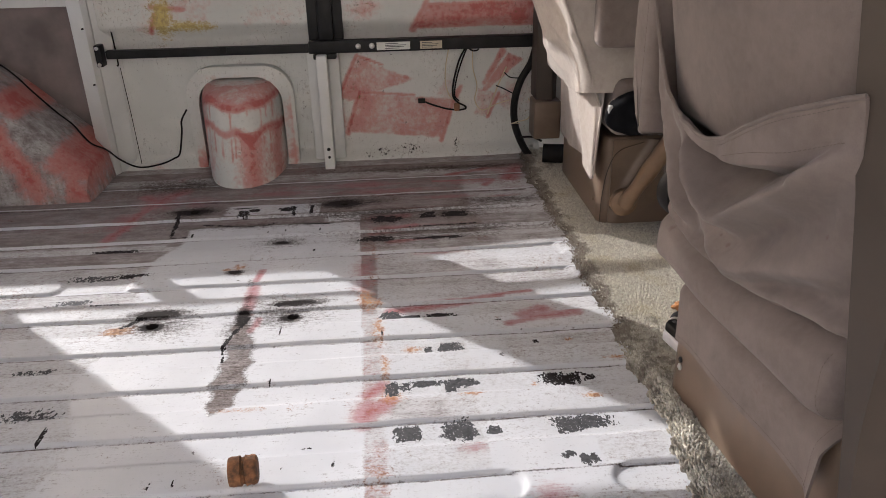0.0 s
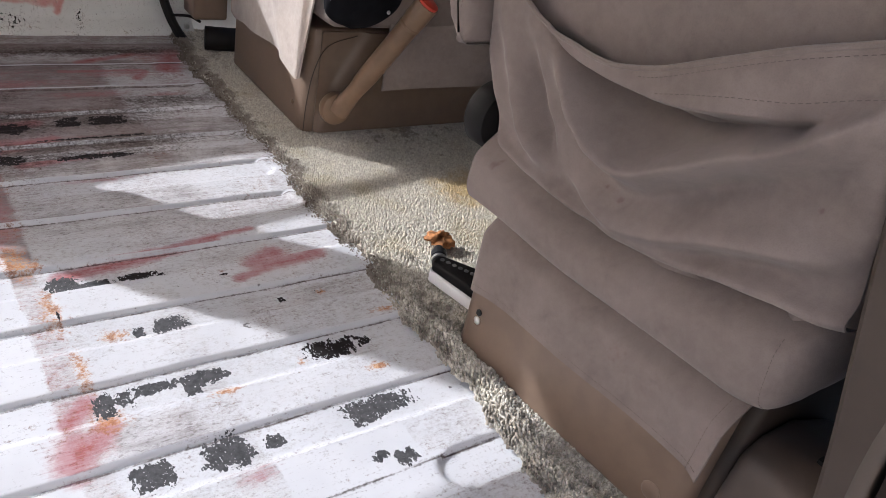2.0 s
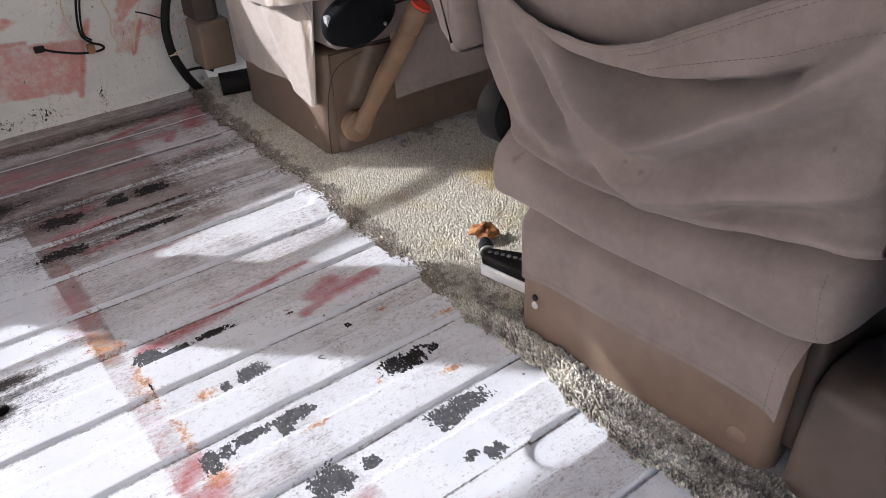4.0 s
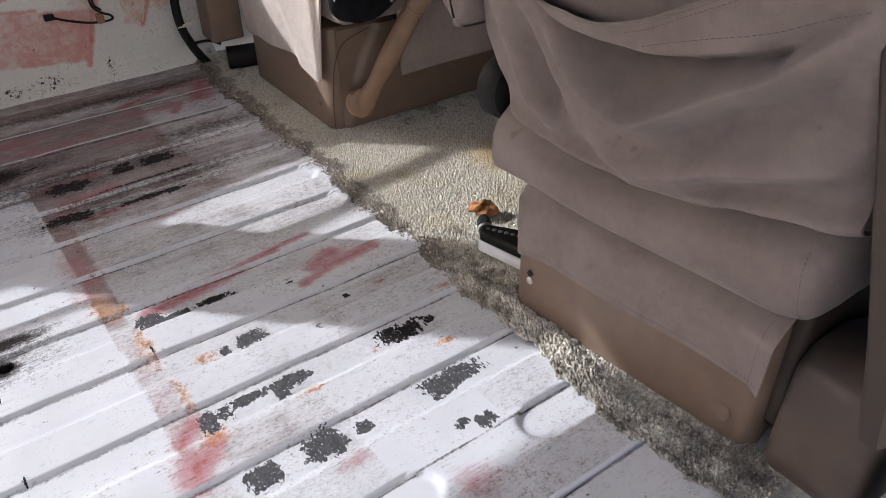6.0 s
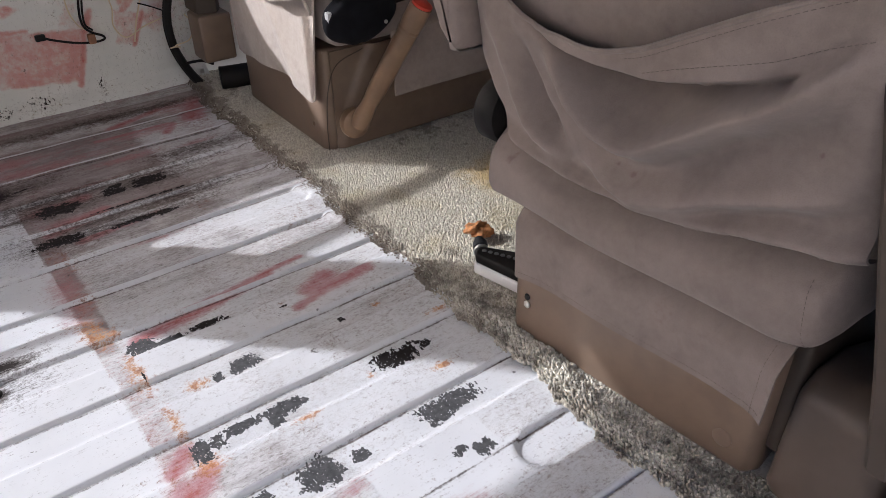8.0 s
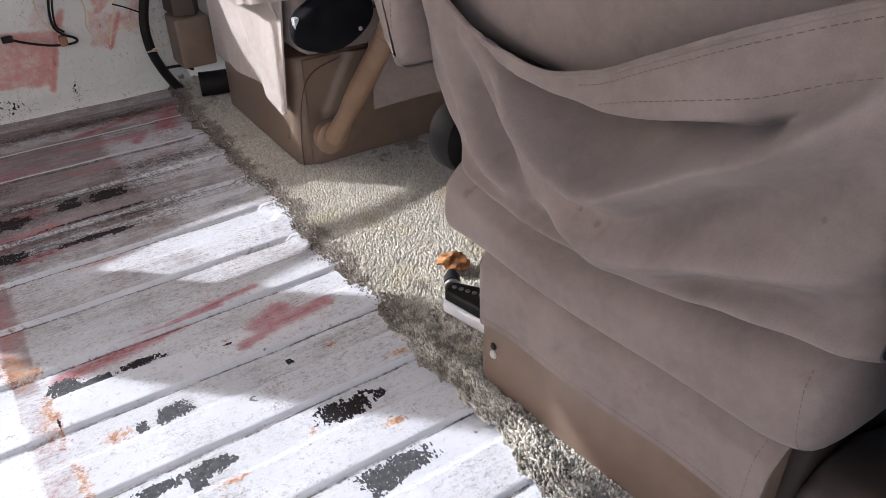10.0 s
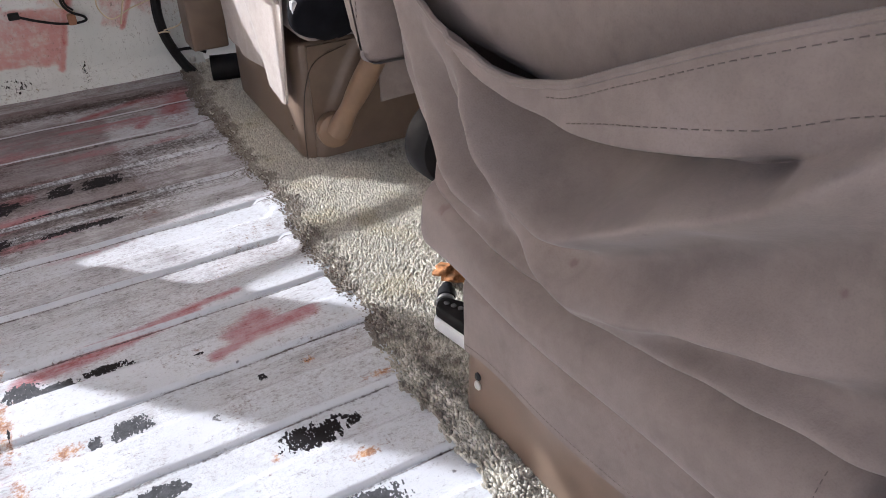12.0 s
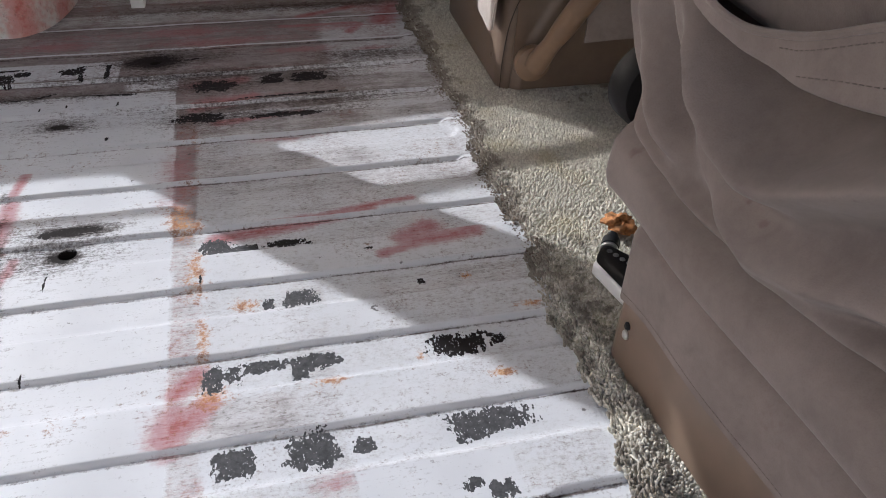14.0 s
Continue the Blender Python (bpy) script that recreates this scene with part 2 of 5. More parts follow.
    col = t.mix(t.ramp(red, 0.85, 1.15, 0.0, 0.75), col, (0.33, 0.065, 0.065) if not wall else (0.44, 0.075, 0.07))
    # rust
    rust = t.math("ADD", t.field("rust"), t.math("MULTIPLY", t.math("SUBTRACT", t.math("ADD", t.math("ADD", fleck, t.math("MULTIPLY", grit, 0.6)), cloud), 1.3), 1.8))
    col = t.mix(t.ramp(rust, 0.35, 0.95, 0.0, 0.9), col, t.mix(t.ramp(fleck, 0.35, 0.65), (0.60, 0.28, 0.06) if not wall else (0.58, 0.46, 0.12), (0.33, 0.13, 0.05) if not wall else (0.42, 0.30, 0.10)))
    # bare grey and black chips with ragged edges
    rag = t.noise(1.0, 3.5, 0.62, t.stretch(140.0, 88.0, 110.0))
    speck = t.noise(1.0, 2.0, 0.6, t.stretch(330.0, 210.0, 250.0))
    flake = t.voronoi(260.0, t.stretch(1.0, 0.6, 1.0))
    lobe = t.noise(38.0, 2.0, 0.5)
    chip = t.math("ADD", t.field("chip"), t.math("ADD", t.math("ADD", t.math("MULTIPLY", t.math("SUBTRACT", rag, 0.5), 6.4), t.math("MULTIPLY", t.math("SUBTRACT", 0.5, flake), 1.3)), t.math("MULTIPLY", t.math("SUBTRACT", lobe, 0.5), 3.6)))
    chip = t.math("SUBTRACT", chip, t.ramp(speck, 0.62, 0.67, 0.0, 1.7))
    chip_on = t.ramp(chip, 0.42, 0.58)
    grey = t.mix(t.field("black"), t.mix(t.ramp(fleck, 0.3, 0.7), (0.055, 0.055, 0.059), (0.100, 0.100, 0.103)), (0.018, 0.015, 0.015))
    # soot round the burnt bolt holes, grime and painted shade in the rib creases
    soot_shade = t.math("ADD", t.field("soot_shade"), t.math("MULTIPLY", t.math("SUBTRACT", cloud, 0.5), 0.9))
    soot_shade = t.math("ADD", soot_shade, t.math("MULTIPLY", t.math("SUBTRACT", t.math("ADD", fleck, t.math("ADD", grit, hair)), 1.5), 1.5))
    col = t.mix(t.ramp(soot_shade, 0.12, 0.95, 0.0, 0.80), col, (0.090, 0.071, 0.063))
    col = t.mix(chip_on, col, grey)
    col = t.mix(t.ramp(soot_shade, 0.75, 1.45, 0.0, 0.97), col, (0.016, 0.012, 0.011))
    # small dark nicks
    nick = t.math("MULTIPLY", t.ramp(t.noise(34.0, 2.0, 0.5), 0.70, 0.74), t.ramp(fleck, 0.55, 0.6))
    col = t.mix(t.math("MULTIPLY", nick, 0.8), col, (0.06, 0.05, 0.05))
    links.new(col, b.inputs["Base Color"])
    bare = t.math("MAXIMUM", chip_on, t.ramp(soot_shade, 0.26, 0.92))
    links.new(t.math("SUBTRACT", 0.38, t.math("MULTIPLY", bare, 0.28)), b.inputs["Specular IOR Level"])
    rough = t.math("ADD", t.math("MULTIPLY", t.math("MAXIMUM", amount, bare), 0.28), t.math("ADD", t.math("MULTIPLY", fleck, 0.12), 0.36))
    links.new(rough, b.inputs["Roughness"])
    height = t.math("ADD", t.math("MULTIPLY", chip_on, -0.6), t.math("MULTIPLY", t.math("MULTIPLY", t.math("ADD", hair, t.math("ADD", fleck, grit)), amount), 0.6))
    height = t.math("ADD", height, t.math("MULTIPLY", dust, 0.05))
    links.new(t.bump(height, 0.55, 0.0012), b.inputs["Normal"])
    return m


FLOOR_PAINT = painted_steel("scraped_white_floor_paint")
WALL_PAINT = painted_steel("stained_white_wall_paint", True)


def cloth(name, base, lighter):
    """Suede-like seat cloth: broad nap shading, stains, fine nap."""
    m, nodes, links, b = material(name)
    t = Net(m)
    nap, stain, fine = t.noise(9.0, 4.0), t.noise(22.0, 5.0, 0.6, None, 0.6), t.noise(700.0, 2.0)
    col = t.mix(t.ramp(nap, 0.3, 0.7), base, lighter)
    col = t.mix(t.ramp(stain, 0.52, 0.74, 0.0, 0.28), col, tuple(c * 0.62 for c in base))
    col = t.mix(t.ramp(fine, 0.4, 0.8, 0.0, 0.3), col, tuple(c * 0.75 for c in base))
    col = t.mix(t.ramp(t.noise(75.0, 4.0, 0.65), 0.35, 0.70, 0.0, 0.22), col, tuple(c * 1.22 for c in lighter))
    mark = t.field("mark")
    col = t.mix(t.ramp(t.math("ADD", mark, t.math("MULTIPLY", t.math("SUBTRACT", t.noise(120.0, 3.0), 0.5), 0.8)), 0.35, 0.9, 0.0, 0.6), col, (0.13, 0.085, 0.075))
    links.new(col, b.inputs["Base Color"])
    b.inputs["Roughness"].default_value = 0.92
    b.inputs["Specular IOR Level"].default_value = 0.2
    b.inputs["Sheen Weight"].default_value = 0.12
    b.inputs["Sheen Roughness"].default_value = 0.45
    links.new(t.bump(t.math("ADD", t.math("MULTIPLY", fine, 0.4), t.math("MULTIPLY", t.noise(45.0, 3.0), 1.0)), 0.40, 0.0014), b.inputs["Normal"])
    return m


# one seat cloth; sunlight on the far seat is put into the paler two
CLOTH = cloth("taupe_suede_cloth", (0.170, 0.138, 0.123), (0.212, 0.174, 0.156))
CLOTH_FAR = cloth("sunlit_taupe_cloth", (0.345, 0.302, 0.270), (0.415, 0.368, 0.330))
CLOTH_MID = cloth("mid_taupe_cloth", (0.235, 0.192, 0.174), (0.285, 0.237, 0.216))
PLASTIC = plain("brown_moulded_plastic", (0.165, 0.116, 0.084), 0.42, vary=0.08, grain=900.0, relief=0.12, dist=0.0004)
TRIM = plain("brown_pillar_trim", (0.050, 0.036, 0.027), 0.6, vary=0.1, grain=900.0)
TRIM_DARK = plain("shaded_jamb_trim", (0.016, 0.012, 0.010), 0.85, vary=0.15, spec=0.08)
TRIM_MID = plain("brown_retractor_plastic", (0.088, 0.064, 0.050), 0.5, vary=0.1, grain=900.0)
WEBBING = plain("brown_belt_webbing", (0.17, 0.12, 0.09), 0.8, vary=0.1)
LEVER = plain("tan_brown_handle_plastic", (0.21, 0.130, 0.078), 0.38, vary=0.1)
BLACK = plain("black_painted_steel", (0.012, 0.012, 0.013), 0.45, vary=0.3, spec=0.22)
RUBBER = plain("black_rubber", (0.011, 0.010, 0.010), 0.6, vary=0.25, spec=0.2)
FELT = plain("black_knit_cloth", (0.008, 0.008, 0.010), 0.95, vary=0.3, relief=0.4, dist=0.001, spec=0.1)
STEEL = plain("bright_zinc_steel", (0.62, 0.62, 0.60), 0.32, 1.0, vary=0.15)
RUSTY = plain("rusted_brown_iron", (0.22, 0.095, 0.040), 0.75, 0.15, vary=0.5, scale=60.0, grain=300.0, relief=0.6, dist=0.002, dark=(0.06, 0.03, 0.014))
SHELL = plain("white_tool_plastic", (0.70, 0.70, 0.71), 0.4, vary=0.06)
ORANGE = plain("rusty_orange_brush", (0.32, 0.135, 0.045), 0.85, vary=0.5, scale=80.0)
RED_CAP = plain("red_plastic", (0.55, 0.05, 0.025), 0.4)
PAPER = plain("paper_label", (0.70, 0.70, 0.67), 0.6, vary=0.05)
PAPER_TAN = plain("yellowed_label", (0.52, 0.46, 0.35), 0.6, vary=0.08)
PRINT = plain("label_print", (0.07, 0.07, 0.08), 0.6)
WHITE_WIRE = plain("cream_wire_insulation", (0.62, 0.52, 0.36), 0.45)
BUTYL = plain("glue_lump", (0.33, 0.16, 0.09), 0.7, vary=0.3)
THREAD = plain("stitching_thread", (0.132, 0.104, 0.091), 0.9)
BLUE = plain("blue_cloth", (0.12, 0.22, 0.38), 0.9)
SHEET = plain("bare_white_body_sheet", (0.70, 0.71, 0.70), 0.45, vary=0.07, scale=6.0)
CEILING = plain("pale_headliner", (0.62, 0.60, 0.56), 0.9, vary=0.06)
ASPHALT = plain("pale_concrete", (0.24, 0.23, 0.215), 0.9, vary=0.3, scale=3.0, grain=120.0, relief=0.6, dist=0.004)
PLASTER = plain("tan_bounce_plaster", (0.66, 0.64, 0.605), 0.9, vary=0.06, scale=2.0, relief=0.3, dist=0.003)
GREY = plain("dark_grey_plastic", (0.12, 0.12, 0.125), 0.5)
SHADED_RECESS = plain("shaded_pink_grey_paint", (0.195, 0.158, 0.152), 0.7, vary=0.3, scale=7.0)
DARK = plain("dark_door_trim", (0.012, 0.011, 0.010), 0.8, spec=0.15)


def carpet_material():
    m, nodes, links, b = material("cut_pile_carpet")
    t = Net(m)
    geo = nodes.new("ShaderNodeNewGeometry")
    island = geo.outputs["Random Per Island"]
    col = t.mix(island, (0.50, 0.467, 0.398), (0.70, 0.66, 0.572))
    col = t.mix(t.ramp(t.noise(150.0, 3.0, 0.65), 0.44, 0.62, 0.0, 0.40), col, (0.25, 0.228, 0.18))
    col = t.mix(t.ramp(t.noise(8.0, 3.0), 0.52, 0.75, 0.0, 0.38), col, (0.42, 0.345, 0.17))
    col = t.mix(t.ramp(t.math("ADD", t.field("stain"), t.math("MULTIPLY", t.math("SUBTRACT", t.noise(30.0, 3.0), 0.5), 0.9)), 0.25, 0.95, 0.0, 0.75), col, (0.46, 0.32, 0.115))
    # the dirt field also carries shade painted on the carpet
    dirt = t.math("ADD", t.field("dirt"), t.math("MULTIPLY", t.math("SUBTRACT", t.math("ADD", t.noise(60.0, 3.0), t.noise(19.0, 3.0)), 1.0), 1.5))
    col = t.mix(t.ramp(dirt, 0.25, 0.75, 0.0, 0.80), col, (0.185, 0.155, 0.126))
    col = t.mix(t.ramp(dirt, 0.80, 1.40, 0.0, 0.7), col, (0.095, 0.072, 0.060))
    links.new(col, b.inputs["Base Color"])
    b.inputs["Roughness"].default_value = 0.95
    b.inputs["Specular IOR Level"].default_value = 0.15
    b.inputs["Sheen Weight"].default_value = 0.2
    return m


CARPET = carpet_material()

# ---- the van's floor: pressed steel with ribs along x ----
PITCH, RIB0, RIB_H = 0.1415, 1.117, 0.0062
RIB_GAPS = ((-0.70, -0.53, 5),)       # where a rib breaks off: from, to, which rib
TAPE = lambda y: 0.038 - 0.022 * (y - 1.1)


def ease(t):
    t = np.clip(t, 0, 1)
    return t * t * (3 - 2 * t)


def gap_mask(x, y, ends):
    """1 where a low channel is filled in, with rounded channel ends. ends: (from, to, middle y)."""
    out = np.zeros_like(x)
    for a, b, yc in ends:
        r = 0.030
        near = np.abs(y - yc) < 0.05
        left = np.sqrt(np.clip(r * r - (y - yc) ** 2, 0, None))
        out = np.where(near, np.maximum(out, ease((x - (a + left - r)) / 0.008) * ease(((b - left + r) - x) / 0.008)), out)
    return out


def rib_height(x, y):
    k = np.floor((y - RIB0) / PITCH)
    w = (y - RIB0) - k * PITCH
    up = ease(w / 0.0082) * (1 - ease((w - 0.074) / 0.010))
    for a, b, row in RIB_GAPS:
        end = np.sqrt(np.clip(0.036 ** 2 - (w - 0.036) ** 2, 0, None))
        up = np.where(k == row, up * (1 - ease((x - a - end + 0.036) / 0.010) * ease((b - x) / 0.010)), up)
    h = RIB_H * up
    h = np.where((k < -1) | (k > 8), 0.004, h)
    fill = gap_mask(x, y, ((0.29, 0.44, 1.088), (0.545, 0.9, 2.220), (0.50, 0.9, 2.503)))
    fill = np.maximum(fill, ease((x - 0.525 - 0.02 * np.sin((y - RIB0) / PITCH * 6.283) ** 2) / 0.014) * (y > 1.76) * (y < 2.56))
    h = np.maximum(h, RIB_H * fill)
    # the ribs run out softly before the far wall and under the carpet
    h = np.where(y > 2.55, 0.004 + 0.003 * ease((y - 2.56) / 0.1), h)
    for hx, hy in HOLES:
        d = np.hypot(x - hx, y - hy)
        h = h - 0.030 * (1 - ease((d - 0.0105) / 0.003)) - 0.003 * np.exp(-(d / 0.03) ** 2)
    return h + 0.0006 * np.sin(x * 9 + y * 5) + 0.0005 * np.sin(x * 31 - y * 17)


HOLES = ((-0.126, 1.668), (-0.432, 1.659), (-0.036, 2.330), (-0.477, 2.312))
CHIPS_NEAR = (
    (0.212, 1.500, 0.027, 0.019), (0.166, 1.497, 0.010, 0.013), (0.094, 1.641, 0.030, 0.020), (0.140, 1.630, 0.026, 0.011),
    (0.090, 1.364, 0.015, 0.023), (0.115, 1.367, 0.011, 0.016), (0.155, 1.377, 0.034, 0.011), (0.218, 1.372, 0.030, 0.016), (0.200, 1.358, 0.013, 0.015),
    (0.252, 1.371, 0.006, 0.006), (0.114, 1.231, 0.028, 0.023), (0.204, 1.233, 0.030, 0.029), (0.264, 1.229, 0.014, 0.013),
    (0.421, 1.236, 0.058, 0.019), (0.395, 1.225, 0.025, 0.019), (0.406, 1.132, 0.017, 0.015), (0.375, 1.148, 0.012, 0.009),
)
CHIPS_LEFT = (
    (-0.638, 1.906, 0.068, 0.019), (-0.645, 1.783, 0.052, 0.015), (-0.570, 1.758, 0.042, 0.010), (-0.69, 1.772, 0.02, 0.01),
    (-0.616, 1.495, 0.062, 0.011), (-0.568, 1.350, 0.060, 0.025), (-0.60, 1.19, 0.03, 0.02),
)
CHIPS_BLACK = (
    (0.200, 1.633, 0.042, 0.010), (0.413, 1.367, 0.046, 0.022), (0.471, 1.367, 0.014, 0.010), (0.092, 2.196, 0.046, 0.034),
    (0.212, 2.213, 0.026, 0.030), (0.290, 2.215, 0.040, 0.026), (0.062, 2.060, 0.050, 0.026), (0.229, 2.049, 0.078, 0.017), (-0.636, 2.060, 0.068, 0.013),
    (-0.540, 1.910, 0.044, 0.014), (0.391, 1.506, 0.007, 0.009), (-0.335, 2.325, 0.042, 0.012), (-0.330, 2.275, 0.018, 0.030), (-0.300, 2.300, 0.020, 0.012),
    (-0.102, 1.997, 0.005, 0.007), (0.459, 1.506, 0.012, 0.005), (0.325, 1.591, 0.010, 0.004), (-0.205, 2.300, 0.030, 0.018),
)
# dark scorched lines: from, to, half width
BURNS = (
    (-0.195, 2.335, -0.130, 2.333, 0.007), (-0.130, 2.333, -0.131, 2.262, 0.006), (-0.190, 2.330, -0.180, 2.262, 0.009), (-0.180, 2.262, -0.131, 2.262, 0.003),
    (-0.520, 2.305, -0.512, 2.208, 0.008), (-0.512, 2.208, -0.503, 2.128, 0.006), (-0.503, 2.124, -0.446, 2.120, 0.004), (-0.446, 2.120, -0.447, 2.144, 0.003),
    (-0.432, 2.219, -0.286, 2.181, 0.006), (-0.286, 2.181, -0.219, 2.214, 0.004), (-0.219, 2.190, -0.064, 2.175, 0.005), (0.139, 2.122, 0.345, 2.127, 0.005),
    (-0.495, 1.655, -0.464, 1.690, 0.007), (-0.464, 1.690, -0.398, 1.706, 0.009), (-0.165, 1.708, -0.105, 1.720, 0.009), (-0.224, 1.668, -0.258, 1.540, 0.006),
    (0.003, 2.33, 0.055, 2.345, 0.004), (-0.152, 1.60, -0.154, 1.565, 0.0022), (-0.145, 1.40, -0.144, 1.415, 0.0022), (-0.258, 1.540, -0.250, 1.49, 0.004),
)
NICKS = (
    (-0.093, 1.168, 0.004, 0.012), (-0.010, 1.166, 0.004, 0.010), (-0.300, 1.140, 0.005, 0.012), (-0.262, 1.146, 0.004, 0.012),
    (-0.06, 1.215, 0.012, 0.004), (-0.146, 1.60, 0.003, 0.028), (0.071, 1.56, 0.003, 0.016), 
    (-0.24, 2.135, 0.003, 0.012), (-0.19, 2.135, 0.003, 0.012), (-0.095, 2.14, 0.003, 0.012), (-0.52, 1.28, 0.006, 0.03),
)
SOOT = (
    (-0.118, 1.714, 0.044, 0.011), (-0.425, 1.700, 0.046, 0.012), (-0.036, 2.335, 0.056, 0.034), (-0.195, 2.068, 0.018, 0.008),
    (-0.484, 2.315, 0.050, 0.028), (-0.130, 1.660, 0.022, 0.014), (-0.432, 1.655, 0.022, 0.014), (-0.236, 1.665, 0.012, 0.03),
    (-0.29, 1.89, 0.014, 0.012),
)
# wide faint smoke round the burnt holes
SMOKE = ((-0.135, 1.672, 0.072, 0.046), (-0.425, 1.665, 0.075, 0.050), (-0.040, 2.335, 0.085, 0.050), (-0.484, 2.312, 0.075, 0.045), (-0.195, 2.068, 0.060, 0.030), (-0.235, 1.62, 0.03, 0.06), (0.06, 2.06, 0.09, 0.035), (0.08, 2.20, 0.11, 0.04), (0.27, 2.21, 0.12, 0.035))
# thin dark grime: x, y and half sizes
GRIME = ((0.25, 2.10, 0.25, 0.018), (0.10, 2.25, 0.30, 0.02), (-0.25, 2.19, 0.22, 0.02), (0.0, 2.345, 0.12, 0.04), (0.45, 2.30, 0.12, 0.03), (0.30, 2.62, 0.30, 0.02), (-0.55, 2.55, 0.15, 0.05), (0.16, 2.06, 0.18, 0.02))
RUST = (
    (-0.503, 1.642, 0.030, 0.022), (-0.490, 1.648, 0.022, 0.014), (0.078, 1.440, 0.010, 0.045), (0.066, 1.580, 0.016, 0.055), (0.045, 1.705, 0.026, 0.05),
    (0.092, 1.338, 0.022, 0.024), (0.131, 1.505, 0.016, 0.012), (0.458, 1.303, 0.016, 0.007), (0.537, 1.423, 0.028, 0.007),
    (0.359, 1.356, 0.007, 0.008), (-0.315, 1.910, 0.022, 0.014), (-0.285, 1.925, 0.018, 0.02), (0.133, 1.500, 0.022, 0.010), (0.238, 1.333, 0.026, 0.010), (0.46, 1.504, 0.008, 0.006), (-0.20, 1.325, 0.05, 0.006),
)
RED = (
    (0.052, 1.296, 0.034, 0.030), (0.045, 1.285, 0.022, 0.026), (0.058, 1.365, 0.026, 0.026), (-0.013, 2.486, 0.26, 0.030), (0.376, 2.470, 0.09, 0.024),
    (0.225, 1.958, 0.075, 0.012), (0.050, 2.060, 0.045, 0.02), (0.221, 1.180, 0.03, 0.016), (-0.595, 2.412, 0.09, 0.09), (-0.67, 2.27, 0.05, 0.07),
    (-0.68, 2.11, 0.02, 0.03), (0.03, 1.86, 0.03, 0.12), (0.49, 2.58, 0.08, 0.05), (0.14, 2.13, 0.12, 0.014), (0.33, 1.06, 0.03, 0.03), (-0.58, 2.60, 0.02, 0.03),
    (-0.49, 2.40, 0.05, 0.05), (0.28, 2.36, 0.10, 0.02), (0.10, 2.42, 0.20, 0.03), (-0.25, 2.44, 0.12, 0.03), (0.45, 2.34, 0.06, 0.02), (0.20, 2.26, 0.10, 0.012),
)
# red strokes: from, to, half width
RED_LINES = (
    (-0.55, 2.50, -0.63, 2.38, 0.026), (-0.63, 2.38, -0.675, 2.13, 0.018), (-0.66, 2.46, -0.60, 2.40, 0.02), (0.30, 2.55, 0.44, 2.60, 0.012), (0.50, 2.50, 0.54, 2.60, 0.03),
    (0.036, 1.275, 0.050, 1.305, 0.022), (0.060, 1.30, 0.085, 1.325, 0.016), (0.046, 1.352, 0.072, 1.380, 0.014),
    (0.345, 1.572, 0.400, 1.590, 0.010), (0.400, 1.592, 0.500, 1.606, 0.015), (0.390, 1.612, 0.430, 1.634, 0.022), (0.091, 1.660, 0.243, 1.682, 0.014), (0.243, 1.682, 0.345, 1.700, 0.011),
    (0.330, 1.703, 0.420, 1.713, 0.006), (-0.222, 1.895, -0.233, 1.811, 0.008), (-0.233, 1.811, -0.229, 1.690, 0.014), (0.250, 2.49, 0.429, 2.49, 0.008),
    (0.05, 2.205, 0.15, 2.222, 0.016), (0.05, 2.105, 0.17, 2.130, 0.015), (0.10, 2.03, 0.26, 2.055, 0.012), (0.41, 2.44, 0.44, 2.48, 0.012), (-0.21, 1.60, -0.20, 1.66, 0.008),
)
# thinner or thicker film: x from, to, y from, to, amount
PATCHES = (
    (-1.2, -0.50, 1.93, 2.10, 0.80), (-1.2, -0.50, 1.73, 1.83, 0.72),
    (0.36, 0.60, 1.82, 1.96, 0.56), (0.36, 0.60, 1.96, 2.075, 0.66), (0.25, 0.60, 1.54, 1.68, 0.55), (0.06, 0.20, 1.26, 1.33, 0.75), (0.10, 0.30, 1.70, 1.82, 0.70), (0.06, 0.34, 1.84, 1.94, 0.70),
    (0.17, 0.25, 1.14, 1.60, 0.62), (0.30, 0.56, 1.40, 1.53, 0.62), (0.33, 0.60, 2.08, 2.20, 0.72), (0.32, 0.60, 2.20, 2.54, 0.70), (-0.10, 0.02, 2.20, 2.26, 0.35), (-0.40, -0.10, 2.26, 2.36, 0.45),
)


def strokes(x, y, rows, soft=0.35):
    """1 along straight strokes of the given half width, fading softly beside them."""
    f = np.zeros_like(x)
    for ax, ay, bx, by, r in rows:
        dx, dy = bx - ax, by - ay
        t = np.clip(((x - ax) * dx + (y - ay) * dy) / (dx * dx + dy * dy), 0, 1)
        f = np.maximum(f, np.exp(-0.5 * (np.hypot(x - ax - t * dx, y - ay - t * dy) / r) ** 2))
    return f


def spots(x, y, rows, off=0.0, top=1.0, hard=4):
    f = np.full_like(x, off)
    for cx, cy, rx, ry in rows:
        if hard > 2:
            d = np.sqrt(np.abs((x - cx) / rx) ** 4 + np.abs((y - cy) / ry) ** 4)
        else:
            d = ((x - cx) / rx) ** 2 + ((y - cy) / ry) ** 2
        f = np.maximum(f, off + (top - off) * np.exp(-0.5 * d ** (hard / 2)))
    return f


def give_field(me, name, values):
    me.attributes.new(name, "FLOAT", "POINT").data.foreach_set("value", np.asarray(values, dtype=np.float32))


